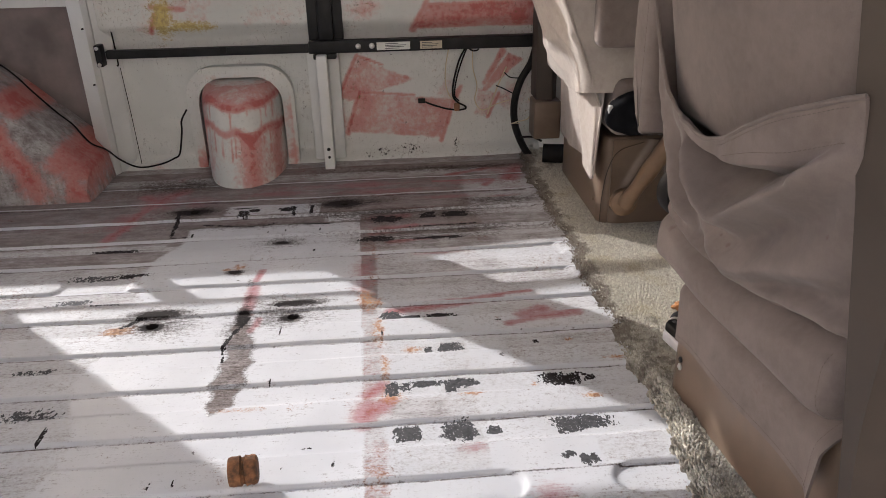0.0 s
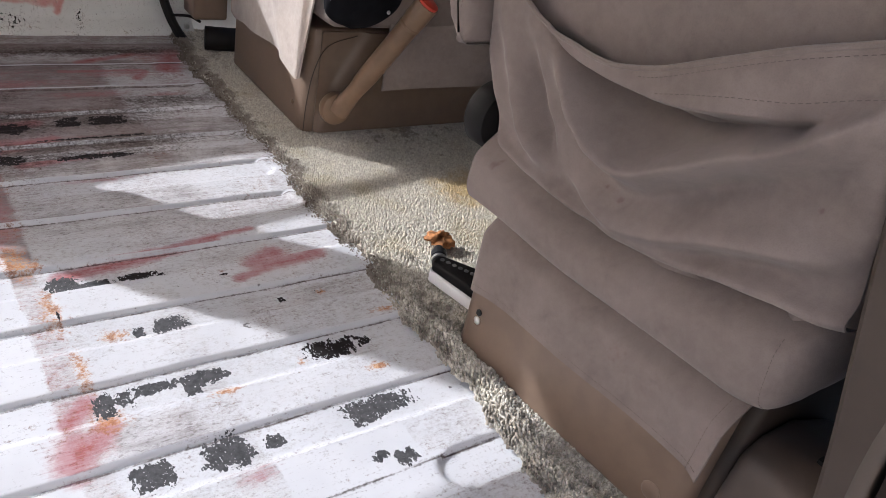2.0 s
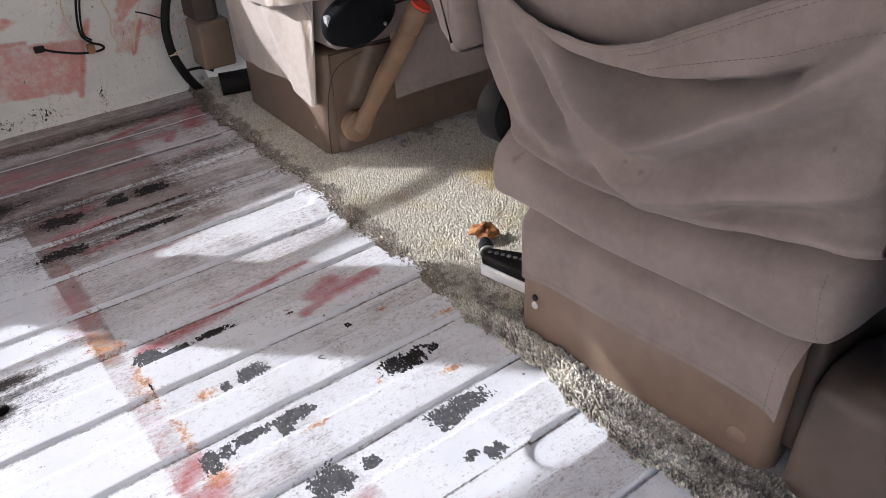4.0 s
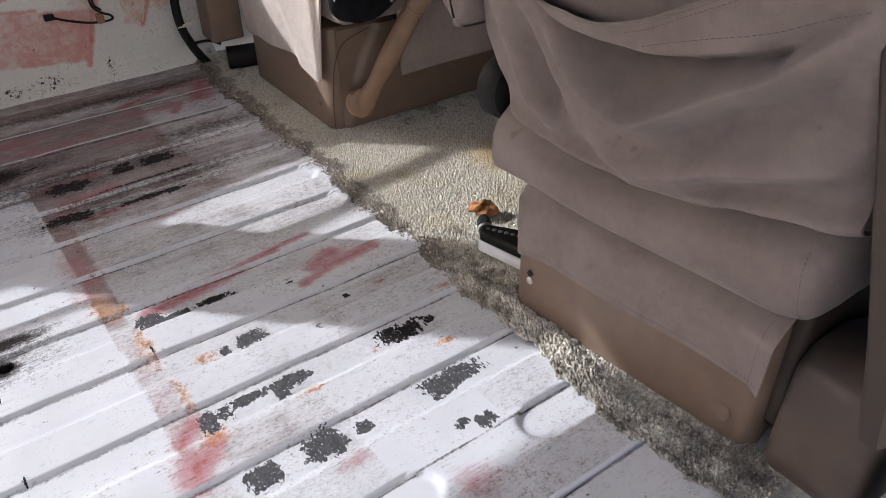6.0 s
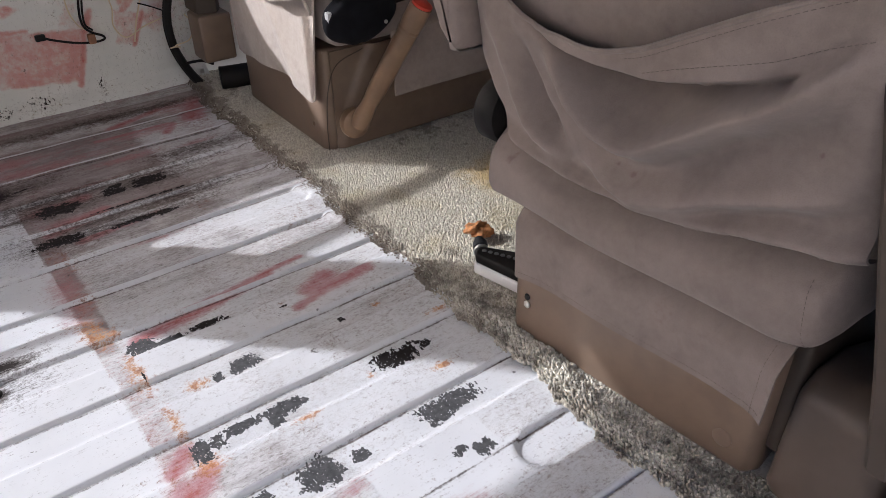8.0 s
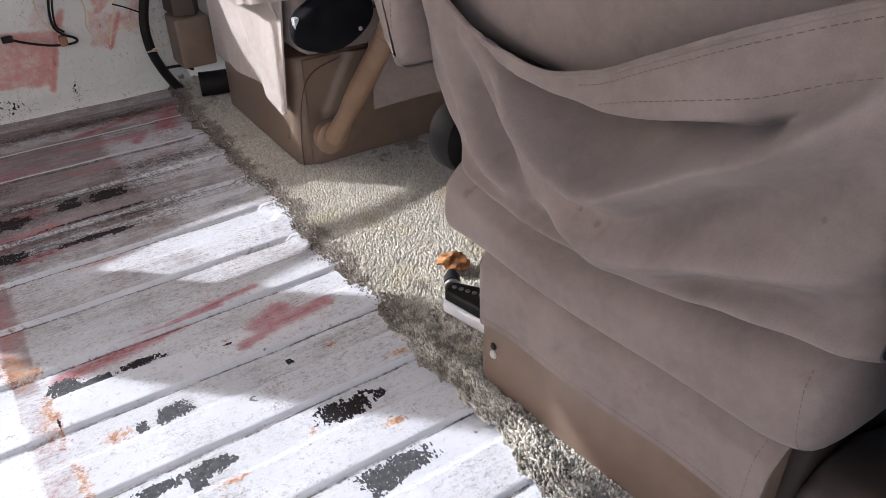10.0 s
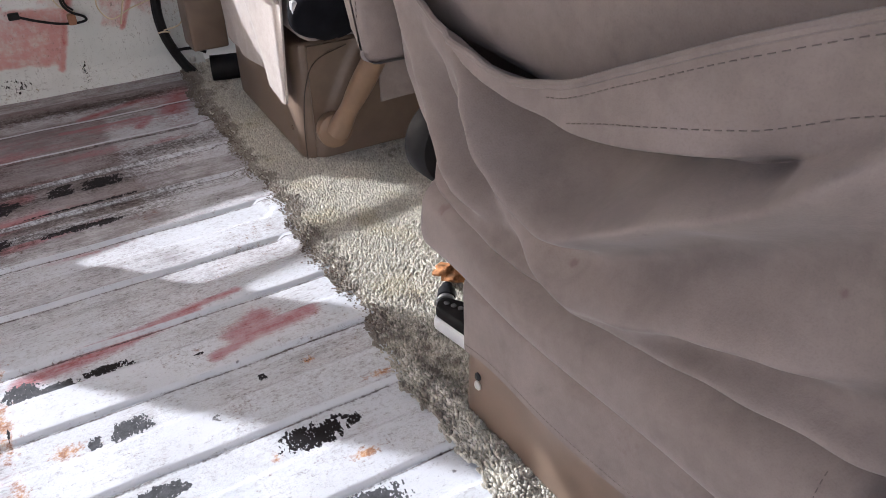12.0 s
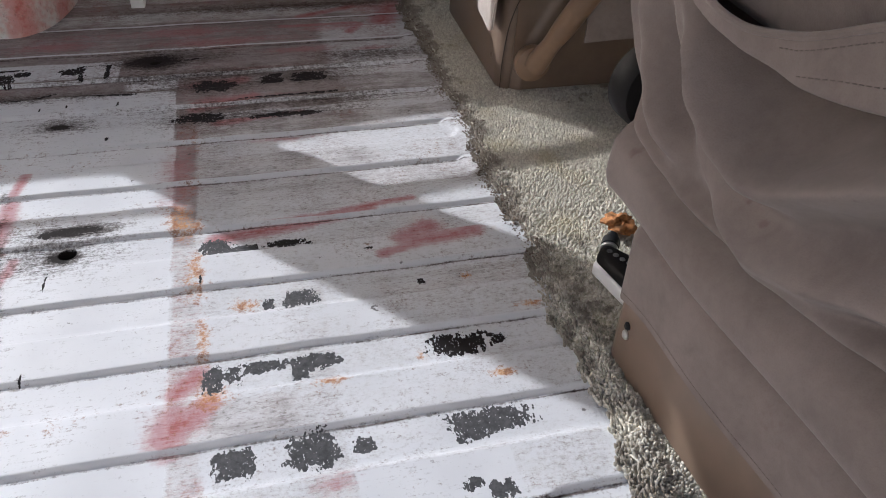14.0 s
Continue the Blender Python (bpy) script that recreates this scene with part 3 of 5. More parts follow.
def grid_mesh(name, xs, ys, height):
    X, Y = np.meshgrid(xs, ys, indexing="ij")
    X, Y = X.ravel(), Y.ravel()
    n, m = len(xs), len(ys)
    i, j = np.meshgrid(np.arange(n - 1), np.arange(m - 1), indexing="ij")
    a = (i * m + j).ravel()
    faces = np.stack([a, a + m, a + m + 1, a + 1], 1)
    me = bpy.data.meshes.new(name)
    me.from_pydata(np.stack([X, Y, height(X, Y)], 1).tolist(), [], faces.tolist())
    me.polygons.foreach_set("use_smooth", [True] * len(me.polygons))
    return me, X, Y


def build_floor():
    ys = set()
    for k in range(-3, 12):
        for w in (0, 0.0015, 0.0035, 0.0050, 0.0062, 0.0074, 0.0090, 0.016, 0.021, 0.028, 0.035, 0.042, 0.049, 0.056, 0.063, 0.070, 0.073, 0.076, 0.079, 0.082, 0.089, 0.096, 0.103, 0.110, 0.117, 0.124, 0.131, 0.1355, 0.1375, 0.1388, 0.1400):
            ys.add(round(RIB0 + k * PITCH + w, 5))
    for _, hy in HOLES:
        ys |= {round(hy + 0.0012 * k, 5) for k in range(-13, 14)}
    ys = sorted(v for v in ys if 0.80 <= v <= 2.735)
    ys = [0.79] + ys + [2.74, 2.77, 2.80]
    xs = np.concatenate([np.linspace(-2.1, -1.2, 40)[:-1], np.arange(-1.2, 0.64, 0.006)] + [hx + 0.0012 * np.arange(-13, 14) for hx, _ in HOLES])
    xs = np.unique(np.round(xs, 5))
    me, X, Y = grid_mesh("floor", xs, np.array(ys), rib_height)
    clean = ease((TAPE(Y) - X) / 0.004) * ease((X + 0.50 + 0.03 * np.sin(Y * 14)) / 0.03) * ease((2.19 - Y) / 0.03)
    w = (Y - RIB0) % PITCH
    row = np.floor((Y - RIB0) / PITCH) * 2 + (w > 0.08)
    worn = np.where(Y > 2.08, 0.97 - 0.14 * ease((Y - 2.54) / 0.03), np.where(X > 0, 0.45 + 0.27 * ease((Y - 1.66) / 0.1), 0.56 + 0.2 * ease((Y - 1.85) / 0.08)))
    for xa, xb, ya, yb, v in PATCHES:
        inside = ease((X - xa) / 0.035) * ease((xb - X) / 0.012) * ease((Y - ya) / 0.008) * ease((yb - Y) / 0.008)
        worn = worn * (1 - inside) + v * inside
    worn = (worn + 0.09 * np.sin(row * 2.7 + 1.0)) * (1 - clean)
    trail = [1.31, 1.35, 1.40, 1.49, 1.575, 1.67, 1.71, 1.80, 1.90]
    smear = np.interp(Y, trail, [-0.240, -0.229, -0.225, -0.220, -0.227, -0.243, -0.236, -0.234, -0.262])
    width = np.interp(Y, [1.305] + trail, [0.0, 0.013, 0.030, 0.037, 0.038, 0.034, 0.018, 0.015, 0.007, 0.003])
    scraped = ease((width - np.abs(X - smear) + 0.004 * np.sin(Y * 90)) / 0.008) * (width > 0)
    worn = np.maximum(worn, 1.08 * ease((width - np.abs(X - smear) + 0.006 * np.sin(Y * 90) + 0.008) / 0.030) * (width > 0))
    worn = np.where((np.abs(X - 0.34) < 0.09) & (np.abs(Y - 1.13) < 0.06), worn * 0.3, worn)
    band = ease((X - TAPE(Y)) / 0.004) * ease((TAPE(Y) + 0.055 - X) / 0.02) * ease((2.24 - Y) / 0.04)
    worn = np.maximum(worn, (0.70 + 0.22 * ease((Y - 1.62) / 0.1)) * band)
    # scraped sloping faces, paled for door light; grime and painted shade at their foot
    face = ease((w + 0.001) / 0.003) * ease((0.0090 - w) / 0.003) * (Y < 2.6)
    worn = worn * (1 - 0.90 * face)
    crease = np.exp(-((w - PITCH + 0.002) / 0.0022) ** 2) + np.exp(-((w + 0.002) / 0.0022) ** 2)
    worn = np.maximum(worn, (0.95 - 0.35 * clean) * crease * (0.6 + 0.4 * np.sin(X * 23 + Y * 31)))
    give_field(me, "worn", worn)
    redness = np.maximum(spots(X, Y, RED, 0, 0.66, 2), 0.98 * strokes(X, Y, RED_LINES))
    give_field(me, "red", np.maximum(redness, 0.12 * (worn > 0.4) + 0.18 * (Y > 2.2) + 0.27 * band) * (1 - 0.6 * face))
    give_field(me, "rust", np.maximum(spots(X, Y, RUST, 0, 0.82, 2), 0.20 * band))
    chips = np.maximum(spots(X, Y, CHIPS_NEAR, -3.4, 2.3, 2.6), np.maximum(np.maximum(spots(X, Y, CHIPS_BLACK, -3.4, 2.2, 2.6), spots(X, Y, NICKS, -3.4, 1.7)), spots(X, Y, CHIPS_LEFT, -3.4, 1.3, 2.6)))
    burnt = strokes(X, Y, BURNS)
    give_field(me, "chip", np.maximum(chips, -3.4 + 5.4 * burnt))
    give_field(me, "black", np.clip(np.maximum(spots(X, Y, CHIPS_BLACK + NICKS, 0, 1.6, 6), burnt * 1.5), 0, 1))
    # the holes' dark insides are painted black
    hole = np.zeros_like(X)
    for hx, hy in HOLES:
        hole = np.maximum(hole, 2.0 * (np.hypot(X - hx, Y - hy) < 0.0132))
    give_field(me, "soot_shade", np.maximum(np.maximum(spots(X, Y, SOOT, 0, 2.1, 2), 0.4 * burnt), np.maximum(hole, np.maximum(np.maximum(np.maximum(spots(X, Y, SMOKE, 0, 0.80, 2), 0.50 * scraped), spots(X, Y, GRIME, 0, 0.85, 2)), (0.80 - 0.30 * clean) * crease * (Y < 2.6)))))
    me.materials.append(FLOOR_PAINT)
    return tagged(new("floor", me), "white ribbed steel van floor, scraped, stained and chipped", "floor", kind="structure")


floor = build_floor()

# ---- far side wall with its windows ----
WALL_Y = 2.772
WALL_RED = (
    (0.32, 0.25, 0.03, 0.04), (-0.42, 0.53, 0.20, 0.045), (-0.668, 0.025, 0.035, 0.02), (-0.05, 0.15, 0.02, 0.08), (0.42, 0.59, 0.22, 0.06), (0.06, 0.53, 0.10, 0.03), (0.52, 0.24, 0.05, 0.04),
)
# glue patches with straight edges (x, z corners in turn, amount) and the dried ridges along them
WALL_PATCHES = (
    (((0.015, 0.377), (-0.050, 0.240), (0.02, 0.20), (0.19, 0.285), (0.217, 0.293)), 0.66),
    (((0.019, 0.257), (-0.030, 0.117), (0.292, 0.085), (0.335, 0.226)), 0.72),
    (((0.501, 0.380), (0.440, 0.273), (0.415, 0.242), (0.447, 0.237), (0.575, 0.350)), 0.82),
    (((0.248, 0.545), (0.203, 0.457), (0.620, 0.457), (0.620, 0.545)), 0.92),
    (((0.415, 0.262), (0.40, 0.16), (0.46, 0.15), (0.50, 0.24)), 0.5),
)
WALL_LINES = (
    (0.015, 0.377, -0.048, 0.247, 0.007), (0.015, 0.377, 0.10, 0.345, 0.005), (0.019, 0.257, -0.030, 0.117, 0.008), (0.019, 0.257, 0.20, 0.24, 0.006),
    (0.359, 0.264, 0.331, 0.209, 0.009), (0.331, 0.209, 0.292, 0.078, 0.008), (0.501, 0.378, 0.441, 0.273, 0.010), (0.490, 0.235, 0.452, 0.155, 0.006),
    (0.182, 0.298, 0.170, 0.303, 0.006), (0.248, 0.545, 0.203, 0.457, 0.010), (0.290, 0.51, 0.32, 0.50, 0.008), (-0.603, 0.553, -0.506, 0.542, 0.008), (-0.595, 0.53, -0.617, 0.474, 0.006),
)
WALL_YELLOW = ((-0.573, 0.53, 0.026, 0.06), (-0.508, 0.491, 0.06, 0.018), (-0.46, 0.49, 0.05, 0.014))
WALL_BLACK = ((0.06, 0.055, 0.09, 0.02), (0.18, 0.06, 0.06, 0.018), (0.34, 0.08, 0.01, 0.04), (-0.17, 0.22, 0.008, 0.05))


def build_wall_sheet():
    xs = np.arange(-0.83, 0.655, 0.005)
    zs = np.concatenate([np.arange(-0.01, 0.05, 0.006), np.arange(0.05, 0.583, 0.006)])
    def depth(x, z):
        y = WALL_Y + 0.012 * np.sin(x * 2.1 + 0.4) * 0.5
        y = y - 0.046 * (1 - ease(z / 0.050))
        y = y - 0.037 * ease((z - 0.43) / 0.06)
        return y
    me, X, Z = grid_mesh("wall_far", xs, zs, depth)
    co = np.stack([X, depth(X, Z), Z], 1)
    me.vertices.foreach_set("co", co.ravel())
    me.flip_normals()
    X, Z = 0.02 + (X - 0.02) / 1.031, 0.815 + (Z - 0.815) / 1.031
    give_field(me, "worn", np.where(Z < 0.10, 0.28, 0.06) + 0.25 * (Z > 0.46))
    redness = np.maximum(spots(X, Z, WALL_RED, 0, 0.50, 2), 0.92 * strokes(X, Z, WALL_LINES))
    for corners, v in WALL_PATCHES:
        inside = np.ones_like(X)
        for (ax, az), (bx, bz) in zip(corners, corners[1:] + corners[:1]):
            side = ((bx - ax) * (Z - az) - (bz - az) * (X - ax)) / math.hypot(bx - ax, bz - az)
            inside = np.minimum(inside, ease((side + 0.006) / 0.016))
        redness = np.maximum(redness, v * inside)
    give_field(me, "red", redness)
    give_field(me, "rust", spots(X, Z, WALL_YELLOW, 0, 1.15, 2))
    give_field(me, "chip", spots(X, Z, WALL_BLACK, -3.4, 0.1, 2))
    give_field(me, "black", np.ones_like(X))
    give_field(me, "soot_shade", spots(X, Z, WALL_BLACK, 0, 0.15, 2))
    me.materials.append(WALL_PAINT)
    me.update()
    return tagged(new("wall_far", me), "white steel side panel with red and yellow glue stains", "wall", kind="structure")


build_wall_sheet()
APERTURE = 2.755                      # the plane of the window frames
SILL, BAR_LO, BAR_HI, TOP = 0.55, 0.768, 0.791, 1.31
SIDE = 0.004


def wall_piece(name, lo, hi, mat=SHEET, label="", bevel=0.0):
    return tagged(part(name, box(lo, hi, bevel), mat), label or "white painted body panel of the van", "wall", kind="structure")


def far(x0, z0, x1, z1, name="wall_far_frame"):
    wall_piece(name, (x0, APERTURE - SIDE, z0), (x1, APERTURE + SIDE, z1))


wall_piece("wall_far_frame", (-2.30, 2.815, -0.02), (2.30, 2.845, SILL))
far(-2.30, SILL + 0.001, -1.80, BAR_HI)
far(-1.799, SILL + 0.001, -1.421, 0.625)
far(-1.42, SILL + 0.001, -1.335, BAR_HI)
far(-1.334, SILL + 0.001, -0.946, 0.622)
far(-2.30, BAR_HI + 0.001, -1.78, TOP)
far(-0.945, SILL + 0.001, -0.62, 0.790)
far(-0.98, 0.791, -0.62, TOP)
far(-1.799, BAR_LO, -1.421, BAR_HI, "trim")
far(-1.334, BAR_LO, -0.981, BAR_HI, "trim")
def slanted(name, x0, x1, lo0, hi0, lo1, hi1, label):
    tagged(part(name, prism([(x0, lo0), (x1, lo1), (x1, hi1), (x0, hi0)], 1, APERTURE - SIDE, APERTURE + SIDE), SHEET), label, "wall", kind="structure")


slanted("trim", -0.619, -0.092, 0.769, 0.806, 0.723, 0.759, "white bar of the sliding side window")
slanted("wall_far_sill", -0.619, -0.092, SILL + 0.001, 0.626, SILL + 0.001, 0.565, "white painted sill under the side window")
far(-0.091, SILL + 0.001, -0.062, TOP)
# unseen pieces added to block sun from the carpet and far backrest
tagged(part("trim", prism([(-0.061, 0.552), (-0.014, 0.552), (-0.017, 0.625), (-0.032, 0.660), (-0.061, 0.690)], 1, APERTURE - SIDE, APERTURE + SIDE), SHEET), "unseen corner piece added to shade the carpet", "trim", kind="structure")
slanted("wall_far_frame", -0.061, 0.460, 0.962, TOP, 0.553, TOP, "unseen slanting panel added to shade the far backrest")
far(0.461, SILL + 0.001, 0.619, TOP)
far(0.62, SILL + 0.001, 0.75, TOP)
far(1.45, SILL + 0.001, 2.30, TOP)
far(-2.30, TOP + 0.001, 2.30, 1.42)
# rounded lower corners of the window openings
for cx, sx, r in ((-0.945, -1, 0.045),):
    pts = [(cx, 0.621)] + [(cx + sx * r * (1 - math.sin(a)), 0.621 + r * (1 - math.cos(a))) for a in (math.pi / 2 * k / 8 for k in range(9))]
    tagged(part("trim", prism(pts, 1, APERTURE - SIDE, APERTURE + SIDE), SHEET), "rounded corner of the window opening", "trim", kind="structure")

# recessed quarter panel behind the rear post
# shade in the recess is put into this panel's dark paint
wall_piece("wall_far_recess", (-2.25, 2.772, -0.01), (-0.865, 2.812, 0.700), SHADED_RECESS, "recessed body panel, pinkish-grey paint darkened for shade")

# remaining shell: roof, rear, front, near side with its open doorway
wall_piece("ceiling", (-2.30, 0.66, 1.421), (2.30, 2.80, 1.46), CEILING, "pale headliner under the van roof")
wall_piece("wall_rear", (-2.30, 0.70, -0.02), (-2.26, 2.73, 0.62))
# unseen panel added to lessen the light from the rear
wall_piece("wall_rear_middle", (-2.30, 0.70, 0.621), (-2.26, 2.73, 0.86), SHEET, "unseen white panel narrowing the rear opening to cut light")
wall_piece("wall_rear_top", (-2.30, 0.70, 1.25), (-2.26, 2.73, 1.42))
# unseen panel over the windscreen opening, added to block light from ahead
wall_piece("wall_front", (2.26, 0.80, -0.02), (2.30, 2.73, 1.249), DARK, "unseen dark panel closing the cab front against light")
wall_piece("wall_front_top", (2.26, 0.80, 1.25), (2.30, 2.73, 1.42))
# unseen wall; its doorway edge is placed to limit light on the seat
wall_piece("wall_near_rear", (-2.30, 0.70, -0.02), (-0.60, 0.74, 1.42))
wall_piece("wall_near_top", (-0.599, 0.70, 1.36), (2.30, 0.74, 1.42))
# door trim carried up over its window opening to keep light out
wall_piece("wall_near_front", (0.80, 0.66, -0.02), (2.30, 0.70, 1.05), DARK, "dark inner trim of the front door")
# unseen sunlit wall, added to throw warm light through the doorway
wall_piece("bounce_wall", (-9.0, -3.8, -0.68), (9.0, -3.6, 4.2), PLASTER, "unseen plain tan wall added to bounce light into the doorway")
tagged(part("ground", box((-300, -300, -0.72), (300, 300, -0.68)), ASPHALT), "pale worn concrete drive under the van", "ground", kind="structure")
wall_piece("door_sill", (-1.15, 0.72, -0.05), (0.62, 0.792, 0.006), SHEET, "white painted sill of the side doorway")

# ---- posts and rail on the far wall ----
def build_mid_post():
    post = thing("wall_post", "white pressed-steel wall post with bolt holes at its foot", "post", at=(-0.095, 2.70, 0))
    part_at("channel", box((-0.111, 2.650, 0.002), (-0.078, 2.740, 0.388), 0.004), SHEET, post)
    part_at("flange", box((-0.146, 2.725, 0.02), (-0.1115, 2.762, 0.400), 0.003), SHEET, post)
    part_at("flange", box((-0.0775, 2.725, 0.02), (-0.042, 2.762, 0.400), 0.003), SHEET, post)
    for z in (0.078, 0.050):
        part_at("bolt_hole", rod((-0.094, 2.6515, z), (-0.094, 2.6465, z), 0.006 if z > 0.06 else 0.0045, 12), BLACK, post, "dark bolt hole")
    return post


build_mid_post()


def build_upper_post():
    post = thing("upper_post", "black steel window post above the rail", "post", at=(-0.0728, 2.731, 0.3871))
    part_at("flange", box((-0.1346, 2.725, 0.4181), (-0.1017, 2.762, 0.5727), 0.004), BLACK, post)
    part_at("channel", box((-0.1011, 2.71, 0.4181), (-0.0522, 2.762, 0.5727), 0.008), BLACK, post)
    part_at("flange", box((-0.0517, 2.725, 0.4181), (-0.0212, 2.762, 0.5727), 0.004), BLACK, post)
    return post


build_upper_post()


def build_rear_post():
    post = thing("rear_post", "white steel rear wall post with a seat-belt flange", "post", at=(-0.8254, 2.741, -0.0253))
    part_at("face", prism([(-0.872, 2.710), (-0.820, 2.684), (-0.810, 2.710), (-0.825, 2.79), (-0.872, 2.79)], 2, 0.0, 0.635, 0.003), SHEET, post)
    part_at("return_flange", prism([(-0.8095, 2.715), (-0.768, 2.757), (-0.758, 2.79), (-0.8095, 2.79)], 2, 0.004, 0.635, 0.003), SHEET, post)
    for z in (0.49, 0.315):
        part_at("screw_hole", rod((-0.826, 2.692, z), (-0.829, 2.682, z), 0.003, 10), BLACK, post, "small dark hole")
    part_at("seam_cord", tube([(-0.7656, 2.739, 0.6243), (-0.7615, 2.739, 0.4902), (-0.7594, 2.741, 0.3768), (-0.7646, 2.743, 0.3614)], 0.0025, 6), RUBBER, post, "black sealing cord")
    part_at("seam_cord", tube([(-0.7563, 2.743, 0.3562), (-0.7512, 2.745, 0.1809), (-0.7481, 2.745, 0.0057)], 0.0012, 6), RUBBER, post)
    return post


build_rear_post()


def build_rail():
    rail = thing("seat_rail", "black steel rail bolted across the side wall", "rail", at=(-0.0006, 2.72, 0.4078))
    part_at("tube", box((-0.779, 2.698, 0.3913), (-0.1352, 2.724, 0.4181), 0.004), BLACK, rail)
    part_at("sleeve", box((-0.1346, 2.687, 0.3892), (0.6438, 2.727, 0.4284), 0.004), BLACK, rail)
    part_at("bracket", box((-0.803, 2.672, 0.372), (-0.784, 2.715, 0.440), 0.004), BLACK, rail)
    part_at("shoe", box((-0.1223, 2.685, 0.3706), (-0.047, 2.72, 0.3887), 0.005), BLACK, rail)
    for z in (0.380, 0.431):
        for x in (-0.7935,):
            part_at("bolt", turned([(0.006, 0), (0.006, 0.004), (0.003, 0.006)], (x, 2.672, z), (0, -1, 0), 10), STEEL, rail, "bright bolt head")
    for x in (0.0262, 0.0705):
        part_at("bolt", turned([(0.009, 0), (0.009, 0.003), (0.005, 0.006)], (x, 2.687, 0.4098), (0, -1, 0), 14), STEEL, rail, "bright round bolt head")
    part_at("clip", box((-0.4182, 2.692, 0.3995), (-0.3976, 2.697, 0.4201), 0.001), RUBBER, rail)
    for x0, x1, mat in ((0.086, 0.195, PAPER), (0.228, 0.300, PAPER_TAN)):
        lab = part_at("label", box((x0, 2.6855, 0.3955), (x1, 2.6867, 0.4202), 0.0), mat, rail, "printed paper label", smooth=False)
        rows = ((0.4150, 0.55), (0.4100, 0.9), (0.4055, 0.8), (0.4005, 0.6))
        for z, w in rows:
            xa = x0 + (0.028 if mat is PAPER else 0.006)
            bar = part("print_bar", box((xa, 2.6850, z - 0.001), (xa + (x1 - xa - 0.005) * w, 2.6854, z + 0.001)), PRINT, lab, smooth=False)
            bar.location = -rail.location
    return rail


build_rail()


def build_dome():
    """The pressed bump with its flange, washed with red."""
    dome = thing("wall_bump", "round-topped steel bump with red-washed scraped paint", "panel", at=(-0.38, 2.70, 0))
    def outline(w, h, r):
        # from the foot at -w up, over the rounded top and down
        pts = [(-w, 0.0)]
        for k in range(9):
            t = math.pi / 2 * k / 8
            pts.append((-w + r - r * math.cos(t), h - r + r * math.sin(t)))
        return pts + [(-x, z) for x, z in pts[::-1]]
    bm = bmesh.new()
    outer, inner = outline(0.177, 0.350, 0.098), outline(0.139, 0.314, 0.088)
    cx = -0.380
    rows = []
    for off, shape in ((2.772, outer), (2.730, outer), (2.726, [((a[0] * 2 + b[0]) / 3, (a[1] * 2 + b[1]) / 3) for a, b in zip(outer, inner)]), (2.726, inner), (2.762, inner)):
        rows.append([bm.verts.new((cx + x, off, z)) for x, z in shape])
    for a, b in zip(rows, rows[1:]):
        for k in range(len(a) - 1):
            bm.faces.new((a[k], a[k + 1], b[k + 1], b[k]))
    bmesh.ops.recalc_face_normals(bm, faces=bm.faces)
    flange = part_at("flange", bm, WALL_PAINT, dome, "white raised flange")
    def skin(u, v):
        s = 2 * u - 1
        z = v * 0.312
        top = math.sqrt(max(0.0, 1 - max(0.0, (v - 0.80) / 0.20) ** 2.4))
        p = (0.266 - 0.10 * v) * (max(0.0, 1 - abs(s) ** 2.2) ** 0.5) * top
        w = 0.131 * (1 - 0.22 * max(0.0, (v - 0.75) / 0.25) ** 2.5)
        return (cx + s * w + 0.006 * (1 - v), 2.765 - p, z - 0.004)
    body = part_at("bump", sheet(skin, 90, 90), WALL_PAINT, dome)
    for ob, low in ((flange, False), (body, True)):
        me = ob.data
        co = np.empty(len(me.vertices) * 3)
        me.vertices.foreach_get("co", co)
        co = co.reshape(-1, 3)
        x, z = co[:, 0], co[:, 2]
        give_field(me, "worn", np.full(len(x), 0.34 if low else 0.2))
        rim = 0.258 - 0.022 * np.exp(-((x - 0.02) / 0.03) ** 2) + 0.008 * np.sin(x * 60)
        fold = 0.168 - 0.014 * np.exp(-((x - 0.045) / 0.025) ** 2) + 0.02 * np.clip(-x / 0.1, 0, 1) + 0.008 * np.sin(x * 70 + 1)
        red = 0.40 + 0.75 * np.exp(-((z - rim) / 0.012) ** 2) + 0.28 * ((z > rim) & (z < 0.30)) + 0.65 * np.exp(-((z - fold) / 0.014) ** 2)
        red = red + 0.65 * np.exp(-((x + 0.128 - 0.02 * (0.25 - z)) / 0.016) ** 2) * (z < 0.25) + 0.45 * np.exp(-((x - 0.05) / 0.028) ** 2) * (z < 0.17) + 0.4 * np.exp(-((x - 0.118) / 0.010) ** 2) * (z < 0.16)
        red = red - 0.22 * np.exp(-((z - 0.215) / 0.02) ** 2) * (np.abs(x) < 0.09)
        rng = np.random.default_rng(3)
        for _ in range(26):
            cx0, w0, ln = rng.uniform(-0.11, 0.12), rng.uniform(0.003, 0.007), rng.uniform(0.03, 0.12)
            top = fold if rng.random() < 0.6 else rim
            red = np.maximum(red, 0.75 * np.exp(-((x - cx0) / w0) ** 2) * ease((top - z) / 0.01) * ease((z - top + ln) / 0.03))
        give_field(me, "red", np.clip(red, 0, 1.1) if low else 1.3 * np.exp(-((x + 0.150) / 0.022) ** 2) * ease((0.22 - z) / 0.03) + 1.0 * np.exp(-((x - 0.155) / 0.018) ** 2) * ease((0.28 - z) / 0.05) + 0.4 * np.exp(-((z - 0.315) / 0.012) ** 2))
        for key in ("rust", "black", "soot_shade"):
            give_field(me, key, np.zeros(len(x)))
        give_field(me, "chip", np.full(len(x), -3.4))
    return dome


build_dome()


